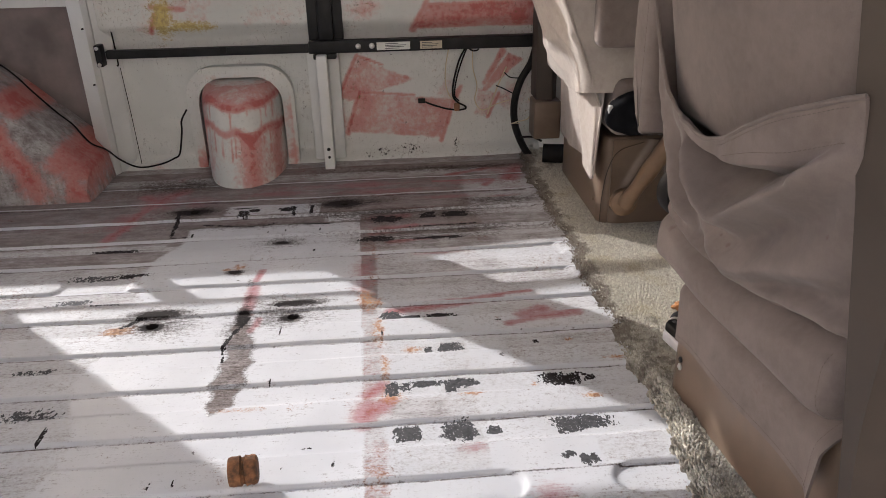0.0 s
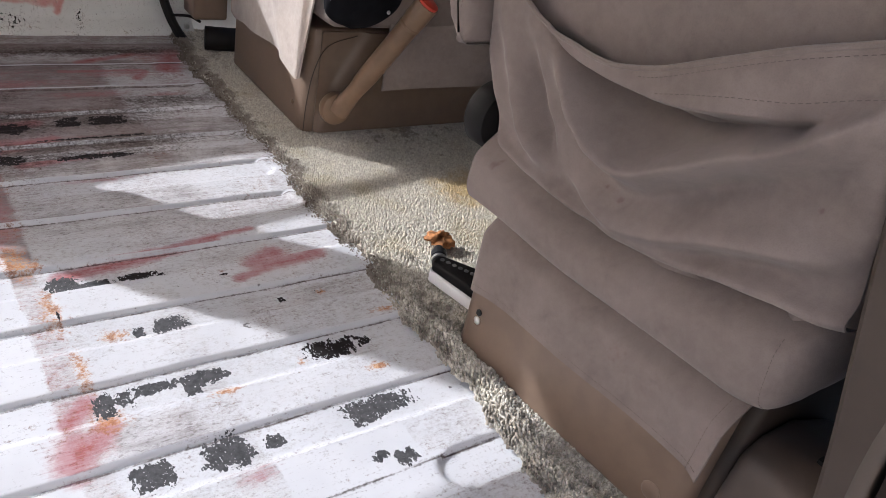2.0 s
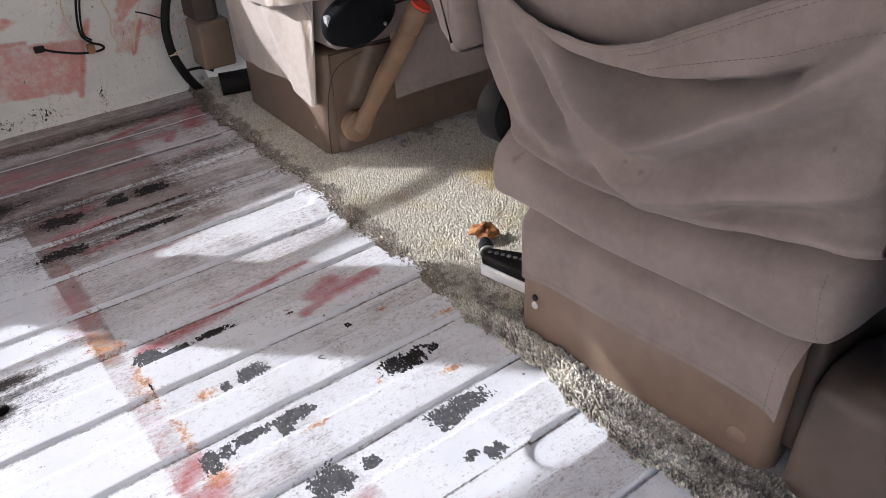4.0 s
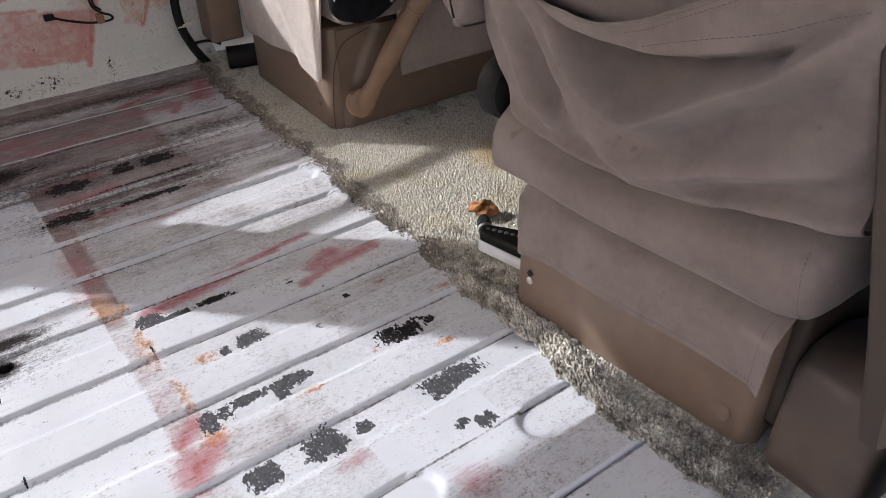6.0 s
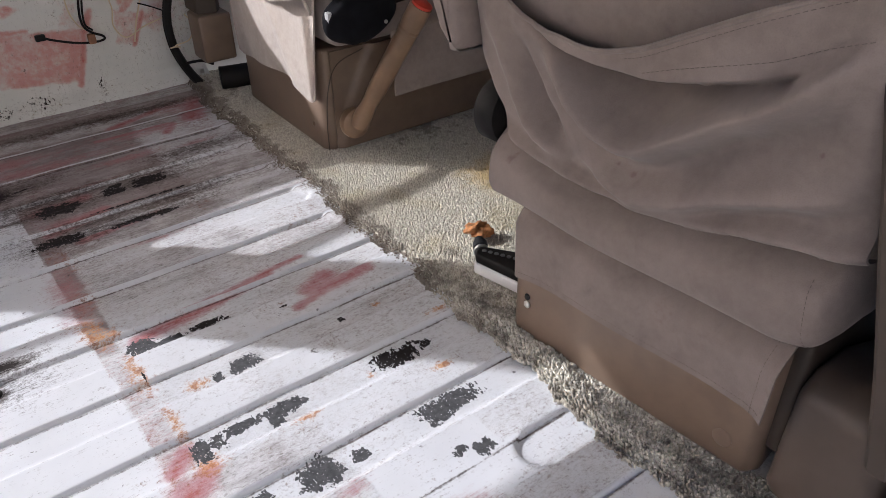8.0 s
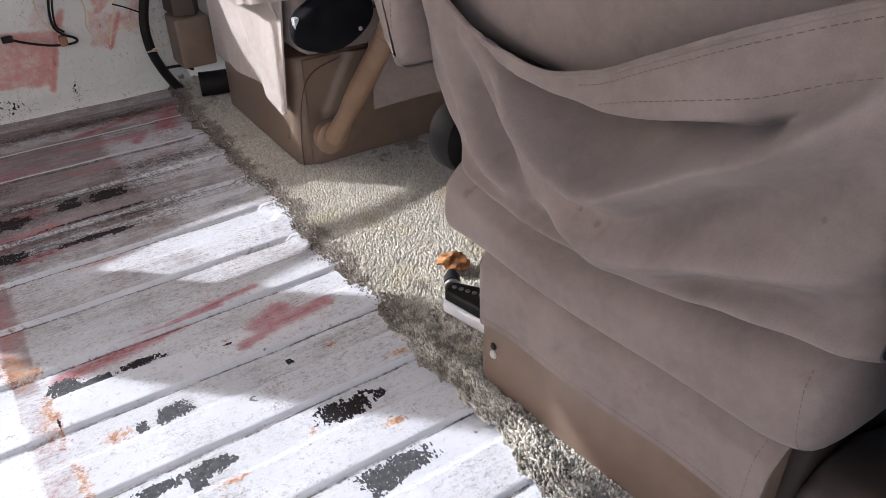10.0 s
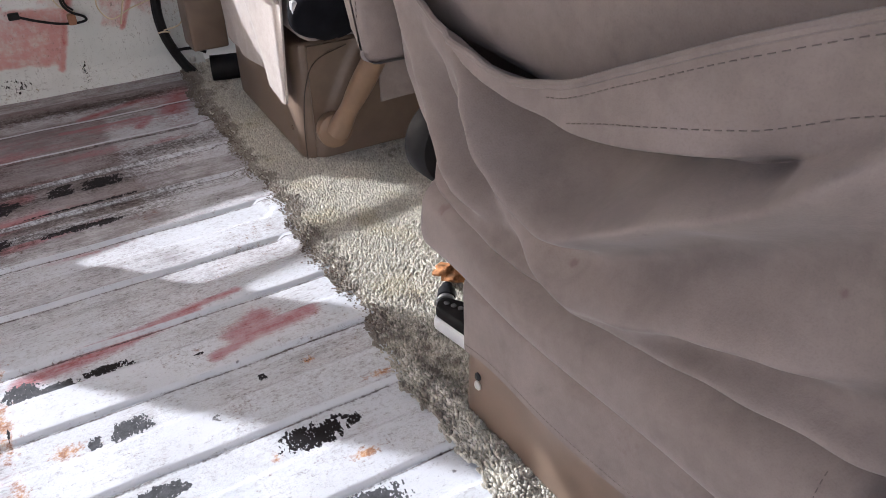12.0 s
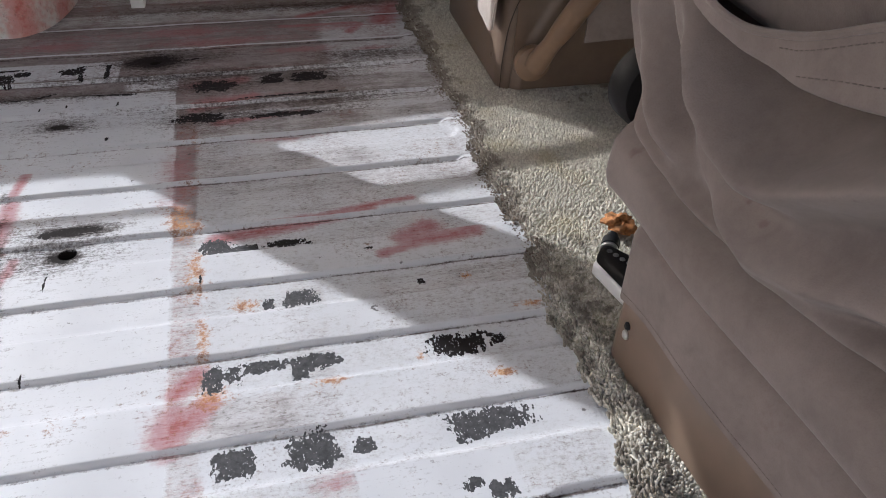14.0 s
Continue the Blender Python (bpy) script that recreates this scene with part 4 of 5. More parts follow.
def fields_none(ob, worn=0.4, red=0.1):
    n = len(ob.data.vertices)
    for key, v in (("worn", worn), ("red", red), ("rust", 0.0), ("black", 0.0), ("soot_shade", 0.0), ("chip", -3.4)):
        give_field(ob.data, key, np.full(n, v))


# red strokes on the arch, in x and z: from, to, half width
ARCH_RED = ((-1.030, 0.245, -0.999, 0.179, 0.022), (-0.999, 0.179, -0.950, 0.093, 0.020), (-0.870, 0.166, -0.803, 0.100, 0.022), (-0.842, 0.080, -0.815, 0.045, 0.010), (-1.023, 0.323, -0.990, 0.291, 0.018), (-0.890, 0.145, -0.835, 0.102, 0.022), (-0.835, 0.102, -0.795, 0.11, 0.018), (-0.834, 0.05, -0.85, 0.065, 0.012), (-1.10, 0.30, -1.05, 0.27, 0.02))


def build_arch():
    def skin(u, v):
        x = -1.80 + 1.01 * u
        q = -0.795 - x
        h = min(0.10, 9 * max(0.0, q)) + 0.97 * max(0.0, min(q, 0.36)) - 0.25 * max(0.0, min(q, 0.36) - 0.25)
        y = 2.375 + 0.350 * v
        g = math.sqrt(max(0.0, 1 - max(0.0, (0.13 - (y - 2.375)) / 0.13) ** 2.4))
        return (0.02 + (x - 0.02) * 1.031, 0.38 + (y - 0.38) * 1.031, 0.815 + (max(0.0, h * g) - 0.813) * 1.031)
    ob = tagged(part("wheel_arch", sheet(skin, 60, 40), WALL_PAINT), "white steel wheel arch with red streaks and scuffs", "wheel arch", kind="structure")
    # heavy film stands for dirt and also for the shade on the arch
    fields_none(ob, 0.82, 0.20)
    me = ob.data
    co = np.empty(len(me.vertices) * 3)
    me.vertices.foreach_get("co", co)
    co = co.reshape(-1, 3)
    ax, az = 0.02 + (co[:, 0] - 0.02) / 1.031, 0.815 + (co[:, 2] - 0.815) / 1.031
    red = 0.24 + 0.80 * strokes(ax, az, ARCH_RED)
    me.attributes["red"].data.foreach_set("value", red.astype(np.float32))
    return ob


build_arch()


# ---- carpet at the cab ----
def carpet_edge(y):
    return 0.566 + 0.006 * math.sin(y * 17) + 0.004 * math.sin(y * 53 + 1) + 0.003 * math.sin(y * 131) + 0.002 * math.sin(y * 290 + 2) - 0.012 * math.exp(-((y - 1.08) / 0.15) ** 2)


def carpet_top(x, y):
    d = x - carpet_edge(y)
    rise = float(ease(d / 0.022))
    roll = 0.012 * math.exp(-((d - 0.022) / 0.022) ** 2) * (1 if y < 1.4 else 0.35)
    return 0.002 + 0.012 * rise + roll + 0.0015 * math.sin(x * 23 + y * 11)


RING = [(math.cos(1.0472 * k), math.sin(1.0472 * k)) for k in range(6)]


def build_carpet():
    carpet = tagged(thing("carpet", "grey-beige cut-pile cab carpet with a dirty frayed edge", "carpet", at=(0.9, 1.75, 0)), kind="structure")
    def base(u, v):
        y = 0.80 + 1.97 * v
        x = carpet_edge(y) + 1.66 * u ** 1.8
        return (x, y, carpet_top(x, y) - 0.003)
    bm = sheet(base, 60, 110)
    part_at("backing", bm, CARPET, carpet)
    rng = np.random.default_rng(7)
    step = 0.0039
    verts, faces, dirt, stain = [], [], [], []
    ys = np.arange(0.82, 2.765, step)
    for y in ys:
        e = carpet_edge(y)
        for x in np.arange(e - 0.004, 1.16, step):
            if x > 0.66 and y < 1.22 or x > 0.72 and y > 2.12:
                continue
            px, py = x + rng.uniform(-0.5, 0.5) * step, y + rng.uniform(-0.5, 0.5) * step
            d = px - e
            edge = math.exp(-(d / 0.035) ** 2)
            z = carpet_top(max(px, e + 0.004), py) - 0.004
            h = 0.0048 + 0.0040 * rng.random() + 0.004 * edge * (y < 1.5)
            lean = rng.normal(0, 0.0015, 2) + np.array([-0.004 * edge, 0.0])
            r1, r2 = 0.0028 + 0.0010 * rng.random(), 0.0018 + 0.0007 * rng.random()
            a0 = rng.uniform(0, 3.14)
            c0, s0 = math.cos(a0), math.sin(a0)
            n = len(verts)
            for f, rr in ((0.0, 1.0), (0.65, 0.80)):
                for k in range(6):
                    ex, ey = rr * r1 * RING[k][0], rr * r2 * RING[k][1]
                    verts.append((px + lean[0] * f + ex * c0 - ey * s0, py + lean[1] * f + ex * s0 + ey * c0, z + h * f))
            verts.append((px + lean[0], py + lean[1], z + h))
            for k in range(6):
                k2 = (k + 1) % 6
                faces.append((n + k, n + k2, n + 6 + k2, n + 6 + k))
                faces.append((n + 6 + k, n + 6 + k2, n + 12))
            # dirt along the frayed edge, plus painted shade on the near strip
            dirt_and_shade = 1.15 * math.exp(-(d / (0.022 + 0.008 * float(ease((y - 1.60) / 0.15)))) ** 2) * (0.12 + 0.88 * float(ease((y - 1.42) / 0.2))) + 0.38 * math.exp(-((y - 2.66) / 0.18) ** 2) + 0.40 * float(ease((1.60 - y) / 0.10)) * float(ease((0.14 - d) / 0.06)) + 0.25 * math.exp(-((y - 0.84) / 0.06) ** 2)
            # brown patch for dirt and shade beside the far seat
            dirt_and_shade += 0.55 * math.exp(-((px - 0.92) / 0.14) ** 2 - ((py - 2.06) / 0.11) ** 2)
            dirt.extend([dirt_and_shade] * 13)
            stain.extend([0.95 * math.exp(-((px - 0.95) / 0.13) ** 2 - ((py - 1.72) / 0.11) ** 2)] * 13)
    me = bpy.data.meshes.new("pile")
    me.from_pydata(verts, [], faces)
    me.polygons.foreach_set("use_smooth", [True] * len(me.polygons))
    give_field(me, "dirt", dirt)
    give_field(me, "stain", stain)
    me.materials.append(CARPET)
    pile = new("pile", me)
    pile.parent = carpet
    pile.location = -carpet.location
    tagged(pile, kind="stuff")
    return carpet


build_carpet()


def build_crumbs():
    """Loose dirt that gathered where the carpet ends."""
    rng = np.random.default_rng(21)
    verts, faces = [], []
    for _ in range(420):
        y = 1.50 + 0.98 * rng.random()
        x = carpet_edge(y) + rng.normal(0.004, 0.008)
        r = 0.0008 + 0.0018 * rng.random() ** 2
        z = (0.0075 if x < carpet_edge(y) + 0.004 else carpet_top(x, y) + 0.004) + 0.5 * r
        n = len(verts)
        for dx, dy, dz in ((1, 0, 0), (0, 1, 0), (-1, 0, 0), (0, -1, 0), (0, 0, 1), (0, 0, -1)):
            k = r * rng.uniform(0.6, 1.3)
            verts.append((x + 1.4 * k * dx, y + k * dy, z + 0.8 * k * dz))
        for a in range(4):
            faces.append((n + a, n + (a + 1) % 4, n + 4))
            faces.append((n + (a + 1) % 4, n + a, n + 5))
    me = bpy.data.meshes.new("dirt_crumbs")
    me.from_pydata(verts, [], faces)
    me.materials.append(plain("dark_brown_dirt", (0.13, 0.095, 0.078), 0.95, vary=0.4, spec=0.1))
    return tagged(new("dirt_crumbs", me), "dark brown crumbs of dirt along the frayed carpet edge", "dirt", kind="stuff")


build_crumbs()

# ---- seats ----
def mark_field(ob, rows):
    """Stains given as (y, z, radius) in world metres, and a strength for faint ones."""
    me = ob.data
    co = np.empty(len(me.vertices) * 3)
    me.vertices.foreach_get("co", co)
    co = co.reshape(-1, 3) + np.array(ob.matrix_world.translation if ob.parent is None else ob.parent.location)
    f = np.zeros(len(co))
    for y, z, r, *k in rows:
        f = np.maximum(f, (k[0] if k else 1.0) * np.exp(-(((co[:, 1] - y) / r) ** 2 + ((co[:, 2] - z) / r) ** 2)))
    give_field(me, "mark", f)


def stitches(line, parent, name="stitching", gap=0.0058, r=0.00034):
    """A row of small thread stitches along a line of places."""
    bm = bmesh.new()
    line = [Vector(p) for p in line]
    along = [0.0]
    for a, b in zip(line, line[1:]):
        along.append(along[-1] + (b - a).length)

    def at(d):
        return Vector([float(np.interp(d, along, [p[i] for p in line])) for i in range(3)])
    for k in range(int(along[-1] / gap)):
        tube([at(k * gap), at((k + 0.6) * gap)], r, 4, bm=bm)
    bmesh.ops.translate(bm, vec=-parent.location, verts=bm.verts)
    return part(name, bm, THREAD, parent, "dark stitched seam")


def crest(d, up, down, height, drop):
    """A fold's profile: a soft crest at d = 0 that falls away into a hollow below."""
    if d >= 0:
        return height * math.exp(-(d / up) ** 2)
    t = -d / down
    return height * math.exp(-(1.6 * t) ** 2) - drop * t * t * math.exp(1 - t * t)


TURN = lambda y: 0.05 * (1.29 - y)    # the near seat stands slightly turned
BACK_X = lambda z: 0.580 - 0.17 * (z - 0.35)
HEM = ((0.80, 0.680), (0.847, 0.664), (0.912, 0.636), (0.984, 0.599), (1.049, 0.567), (1.106, 0.553), (1.19, 0.554), (1.235, 0.565), (1.27, 0.588), (1.296, 0.625), (1.32, 0.672), (1.337, 0.72))
POUCH_FOOT = ((0.80, 0.428), (0.835, 0.419), (0.885, 0.406), (0.94, 0.392), (1.0, 0.380), (1.05, 0.373), (1.11, 0.368), (1.16, 0.372), (1.21, 0.380), (1.27, 0.388), (1.33, 0.395))
LEFT = ((0.36, 1.262), (0.385, 1.275), (0.40, 1.290), (0.42, 1.312), (0.46, 1.328), (0.50, 1.334), (0.75, 1.332), (1.22, 1.30))
RIGHT = ((0.36, 0.814), (0.40, 0.820), (0.61, 0.830), (0.67, 0.836), (0.75, 0.846), (1.22, 0.915))   # the back's door-side edge by height
OVERHANG = ((0.86, 0.606), (0.885, 0.590), (0.909, 0.577), (0.929, 0.572), (0.965, 0.561), (0.999, 0.552), (1.034, 0.545), (1.075, 0.541), (1.121, 0.540), (1.192, 0.549), (1.235, 0.562), (1.27, 0.585), (1.32, 0.67))
RIDGE = ((0.82, 0.617), (0.846, 0.604), (0.866, 0.585), (0.892, 0.561), (0.911, 0.545), (0.94, 0.527), (0.967, 0.508), (0.99, 0.494), (1.03, 0.470), (1.06, 0.464), (1.085, 0.467), (1.116, 0.486), (1.15, 0.512), (1.19, 0.528), (1.235, 0.542), (1.27, 0.565), (1.32, 0.65))
RIDGE_LEFT = rounded(((1.318, 0.610), (1.292, 0.550), (1.262, 0.498), (1.226, 0.448), (1.19, 0.416), (1.15, 0.398)))
LOW_CREST = ((0.80, 0.502), (0.853, 0.476), (0.923, 0.445), (0.996, 0.413), (1.05, 0.400), (1.10, 0.404), (1.16, 0.425))
CREASE = rounded(((1.282, 0.630), (1.250, 0.560), (1.220, 0.500), (1.19, 0.448), (1.150, 0.397)))


def build_near_seat():
    seat = thing("captain_seat", "taupe suede captain's seat on a brown moulded pedestal", "seat", "front seats", at=(0.82, 1.07, 0.012))
    # pedestal
    ped = part_at("pedestal", prism([(0.600, 1.282), (0.604, 1.298), (0.620, 1.307), (1.10, 1.307), (1.10, 0.885), (0.70, 0.885), (0.664, 0.878), (0.640, 0.890)], 2, 0.012, 0.222, 0.010, 3), PLASTIC, seat, "brown moulded plastic pedestal")
    for y, z, r, mat, name in ((1.268, 0.095, 0.0055, BLACK, "bolt_hole"), (1.268, 0.080, 0.0065, STEEL, "bolt")):
        p = part("x", turned([(r, 0), (r, 0.002), (r * 0.6, 0.004)], Vector((0.601, y, z)) - seat.location, (-1, 0, 0), 14), mat, ped)
        p.name = name
    part("screw_cap", turned([(0.014, -0.004), (0.014, 0.001), (0.011, 0.0028)], Vector((0.637, 0.925, 0.055)) - seat.location, (-1, -0.08, 0), 20), PLASTIC, ped)
    # panel added to fill the gap; its dark trim stands for shade
    part_at("gap_panel", box((0.660, 0.860, 0.06), (1.10, 0.884, 0.40), 0.010, 3), TRIM, seat)
    # hanging skirt
    def skirt(u, v):
        y = 1.305 - 0.437 * u
        low = 0.119 + 0.028 * u + 0.005 * math.sin(u * 7) + 0.014 * math.sin(math.pi * u)
        z = low + (0.335 - low) * v
        x = 0.590 + TURN(y) + 0.005 * math.sin(u * 9 + 1) * (1 - v) + 0.050 * min(1.0, max(0.0, (z - 0.220) / 0.052)) ** 1.3
        x += 0.020 * max(0.0, (0.03 - u) / 0.03) ** 2 - 0.010 * max(0.0, (u - 0.93) / 0.07) ** 2 * (1 - v)
        return (x, y, z)
    sk = part_at("skirt", sheet(skirt, 60, 24, 0.004), CLOTH, seat, "hanging taupe cloth skirt with stitched hem")
    mark_field(sk, ((0.93, 0.20, 0.004), (1.03, 0.21, 0.045, 0.50), (0.97, 0.19, 0.035, 0.46), (1.14, 0.24, 0.04, 0.40), (0.91, 0.165, 0.03, 0.42)))
    stitches([Vector(skirt(k / 30, 0.055)) - Vector((0.0012, 0, 0)) for k in range(31)], seat)
    stitches([Vector(skirt(0.955, k / 12)) - Vector((0.0012, 0, 0)) for k in range(10)], seat)
    # cushion roll between skirt and back: fat below, tucked in above and underneath
    ROLL = ((0.0, 0.630), (0.03, 0.592), (0.06, 0.568), (0.10, 0.554), (0.16, 0.546), (0.24, 0.543), (0.40, 0.545), (0.55, 0.550), (0.75, 0.558), (1.0, 0.575))
    def roll(u, v):
        y = 1.317 - 0.507 * u
        zb = 0.268 + 0.010 * u + 0.026 * max(0.0, (u - 0.86) / 0.14) ** 2
        zt = lerp_knots(POUCH_FOOT, y) + 0.045
        end = max(0.0, (u - 0.94) / 0.06, (0.035 - u) / 0.035)
        z = zb + (zt - zb) * v + 0.035 * end ** 3 * (1 - v)
        z += 0.016 * max(0.0, (0.10 - v) / 0.10) ** 2
        x = lerp_knots(ROLL, v) + TURN(y) + (0.055 if u > 0.5 else 0.030) * end ** 2.5
        under = z - lerp_knots(POUCH_FOOT, y)
        x += 0.040 * float(ease((under + 0.050) / 0.060))
        x += 0.003 * math.sin(u * 11 + v * 4) - 0.004 * math.exp(-((u - 0.62 - 0.2 * v) / 0.2) ** 2)
        return (x, y, z)
    ro = part_at("cushion_roll", sheet(roll, 90, 36, 0.05), CLOTH, seat)
    mark_field(ro, ((1.268, 0.350, 0.0065), (1.262, 0.358, 0.004)))
    stitches([Vector(roll(0.95 - 0.03 * k / 10, 0.08 + 0.5 * k / 10)) - Vector((0.001, 0, 0)) for k in range(11)], seat)
    # back shell
    def back(u, v):
        z = 0.36 + 0.86 * v
        lo, hi = lerp_knots(RIGHT, z), lerp_knots(LEFT, z) - 0.006
        s = 2 * u - 1
        y = (lo + hi) / 2 - s * (hi - lo) / 2
        x = BACK_X(z) + TURN(y) + 0.075 * max(0.0, (abs(s) - 0.80) / 0.20) ** 2.4 - 0.008 * math.cos(s * 1.5) - 0.003 * math.sin(3 * s + 5 * v)
        x += 0.072 * float(ease((0.545 - z) / 0.05)) * float(ease((z - 0.37) / 0.03)) * float(ease((0.85 - abs(s)) / 0.25))
        if v > 0.9:
            x += 0.06 * ((v - 0.9) / 0.1) ** 2
        return (x, y, z)
    bk = part_at("backrest", sheet(back, 60, 60, 0.12), CLOTH, seat, "taupe suede backrest")
    mark_field(bk, ((1.165, 0.640, 0.005), (1.09, 0.83, 0.004)))
    # sagging pocket on the back
    def pocket(u, v):
        ya, yb = lerp_knots(((0, 1.272), (0.08, 1.296), (0.20, 1.318), (0.35, 1.330), (1, 1.337)), v), lerp_knots(((0, 0.804), (0.25, 0.814), (0.8, 0.826), (1, 0.834)), v)
        y = ya + (yb - ya) * u
        zf, zt = lerp_knots(POUCH_FOOT, y), lerp_knots(HEM, y)
        z = zf + (zt - zf) * v
        w = max(0.0, 1 - abs(2 * u - 1) ** 5)
        left = float(ease(u / 0.34))
        out = lerp_knots(((0, 0.003), (0.10, 0.009), (0.16, 0.015), (0.26, 0.022), (0.36, 0.025), (0.48, 0.026), (0.63, 0.025), (0.75, 0.022), (0.86, 0.019), (0.95, 0.014), (1, 0.010)), u) * min(1.0, v / 0.35 + 0.72)
        # the band droops over a sunken hollow with a ridge below it
        zr, zh = lerp_knots(RIDGE, y), lerp_knots(OVERHANG, y)
        q = (z - zr) / max(zh - zr, 0.026)
        depth = lerp_knots(((0.890, 0.0), (0.915, 0.003), (0.945, 0.011), (0.98, 0.024), (1.01, 0.038), (1.04, 0.049), (1.08, 0.050), (1.12, 0.034), (1.16, 0.016), (1.19, 0.009), (1.22, 0.002), (1.24, 0.0)), y)
        proud = lerp_knots(((0.846, 0.0), (0.875, 0.002), (0.892, 0.008), (0.91, 0.018), (0.94, 0.025), (0.97, 0.026), (1.0, 0.024), (1.06, 0.017), (1.12, 0.012), (1.18, 0.005), (1.23, 0.0)), y)
        rise = float(ease((q - 0.70) / 0.32))
        if q > 0:
            out -= 1.7 * depth * min(q / 0.85, 1.0) ** 1.9 * (1 - rise)
        out += proud * rise * (1 - 0.35 * max(0.0, z - zh) / max(zt - zh, 0.02))
        low_z = lerp_knots(LOW_CREST, y)
        edge = float(ease((y - 0.812) / 0.07))
        out += crest(z - zr, 0.017, 0.030 + 0.5 * max(0.0, zr - low_z - 0.09), 0.036, 0.010) * float(ease((1.20 - y) / 0.09)) * edge
        out += crest(z - low_z, 0.024, 0.022, 0.022, 0.009) * float(ease((1.16 - y) / 0.10)) * edge
        out += bump(y, z, RIDGE_LEFT, 0.017, 0.028) * left * float(ease((zt - z - 0.01) / 0.07))
        out -= bump(y, z, CREASE, 0.012, 0.024) * left * float(ease((zt - z - 0.01) / 0.07))
        out -= 0.012 * math.exp(-(((y - 0.902) / 0.016) ** 2 + ((z - 0.572) / 0.012) ** 2))
        out += 0.0012 * math.sin(y * 40 + z * 23) + 0.0010 * math.sin(y * 71 - z * 60) + 0.0006 * math.sin(y * 130 + z * 90)
        s = 2 * u - 1
        side = (0.006 if s > 0 else 0.015) * max(0.0, (abs(s) - 0.86) / 0.14) ** 2.4
        tuck = 0.016 * max(0.0, (0.018 - v) / 0.018) ** 2
        lip = 0.020 * math.exp(-((v - 0.04) / 0.05) ** 2) * float(ease(u / 0.07))
        return (BACK_X(z) + TURN(y) - 0.010 - max(out, -0.056 * float(ease((0.85 - abs(s)) / 0.3)) + 0.003) - lip + side + tuck, y, z - 0.004 * math.sin(u * 14) * (1 - v))
    pk = part_at("pocket", sheet(pocket, 190, 190, 0.0035), CLOTH, seat, "sagging taupe cloth seat pocket with deep folds")
    mark_field(pk, ((1.07, 0.435, 0.040, 0.50), (1.12, 0.455, 0.030, 0.42), (0.864, 0.515, 0.0034), (1.053, 0.420, 0.0045), (1.075, 0.425, 0.003), (0.954, 0.513, 0.002)))
    def at_z(y, z):
        """The pocket's face near a height."""
        u = (1.337 - y) / (1.337 - 0.838)
        zf, zt = lerp_knots(POUCH_FOOT, y), lerp_knots(HEM, y)
        return Vector(pocket(u, (z - zf) / (zt - zf))) - Vector((0.0004, 0, 0))
    stitches([at_z(1.062 - 0.215 * k / 44, lerp_knots(HEM, 1.062 - 0.215 * k / 44) - 0.008) for k in range(45)], seat)
    low_row = ((0.847, 0.622), (0.859, 0.617), (0.883, 0.606), (0.919, 0.588), (0.968, 0.573), (1.035, 0.549))
    stitches([at_z(1.035 - 0.188 * k / 40, lerp_knots(low_row, 1.035 - 0.188 * k / 40)) for k in range(41)], seat)
    # hem band of the pocket
    part_at("pocket_hem", tube([], 0.0030, 8, line=[Vector(pocket(k / 60, 1.0)) + Vector((0.001, 0, 0)) for k in range(61)]), CLOTH, seat)
    # seat cushion in front of the back, and the aisle armrest folded up
    part_at("cushion", box((0.625, 0.84, 0.30), (1.12, 1.29, 0.46), 0.045, 4), CLOTH, seat)
    arm = [(1.326, 0.506), (1.331, 0.488), (1.342, 0.486), (1.368, 0.512), (1.392, 0.556), (1.402, 0.620), (1.402, 1.10), (1.326, 1.10)]
    part_at("armrest", prism(arm, 0, 0.508, 0.600, 0.014, 4), CLOTH, seat, "folded-up taupe suede armrest")
    stitches([Vector((0.5075, 1.3440, 0.53 + 0.02 * k)) for k in range(27)], seat)
    part_at("recliner_knob", turned([(0.030, 0), (0.043, 0.003), (0.047, 0.010), (0.047, 0.034), (0.042, 0.040), (0.024, 0.042), (0.022, 0.034)], (0.603, 1.318, 0.386), (-0.10, 1, 0.0), 36), RUBBER, seat, "round black plastic recliner knob")
    return seat


build_near_seat()


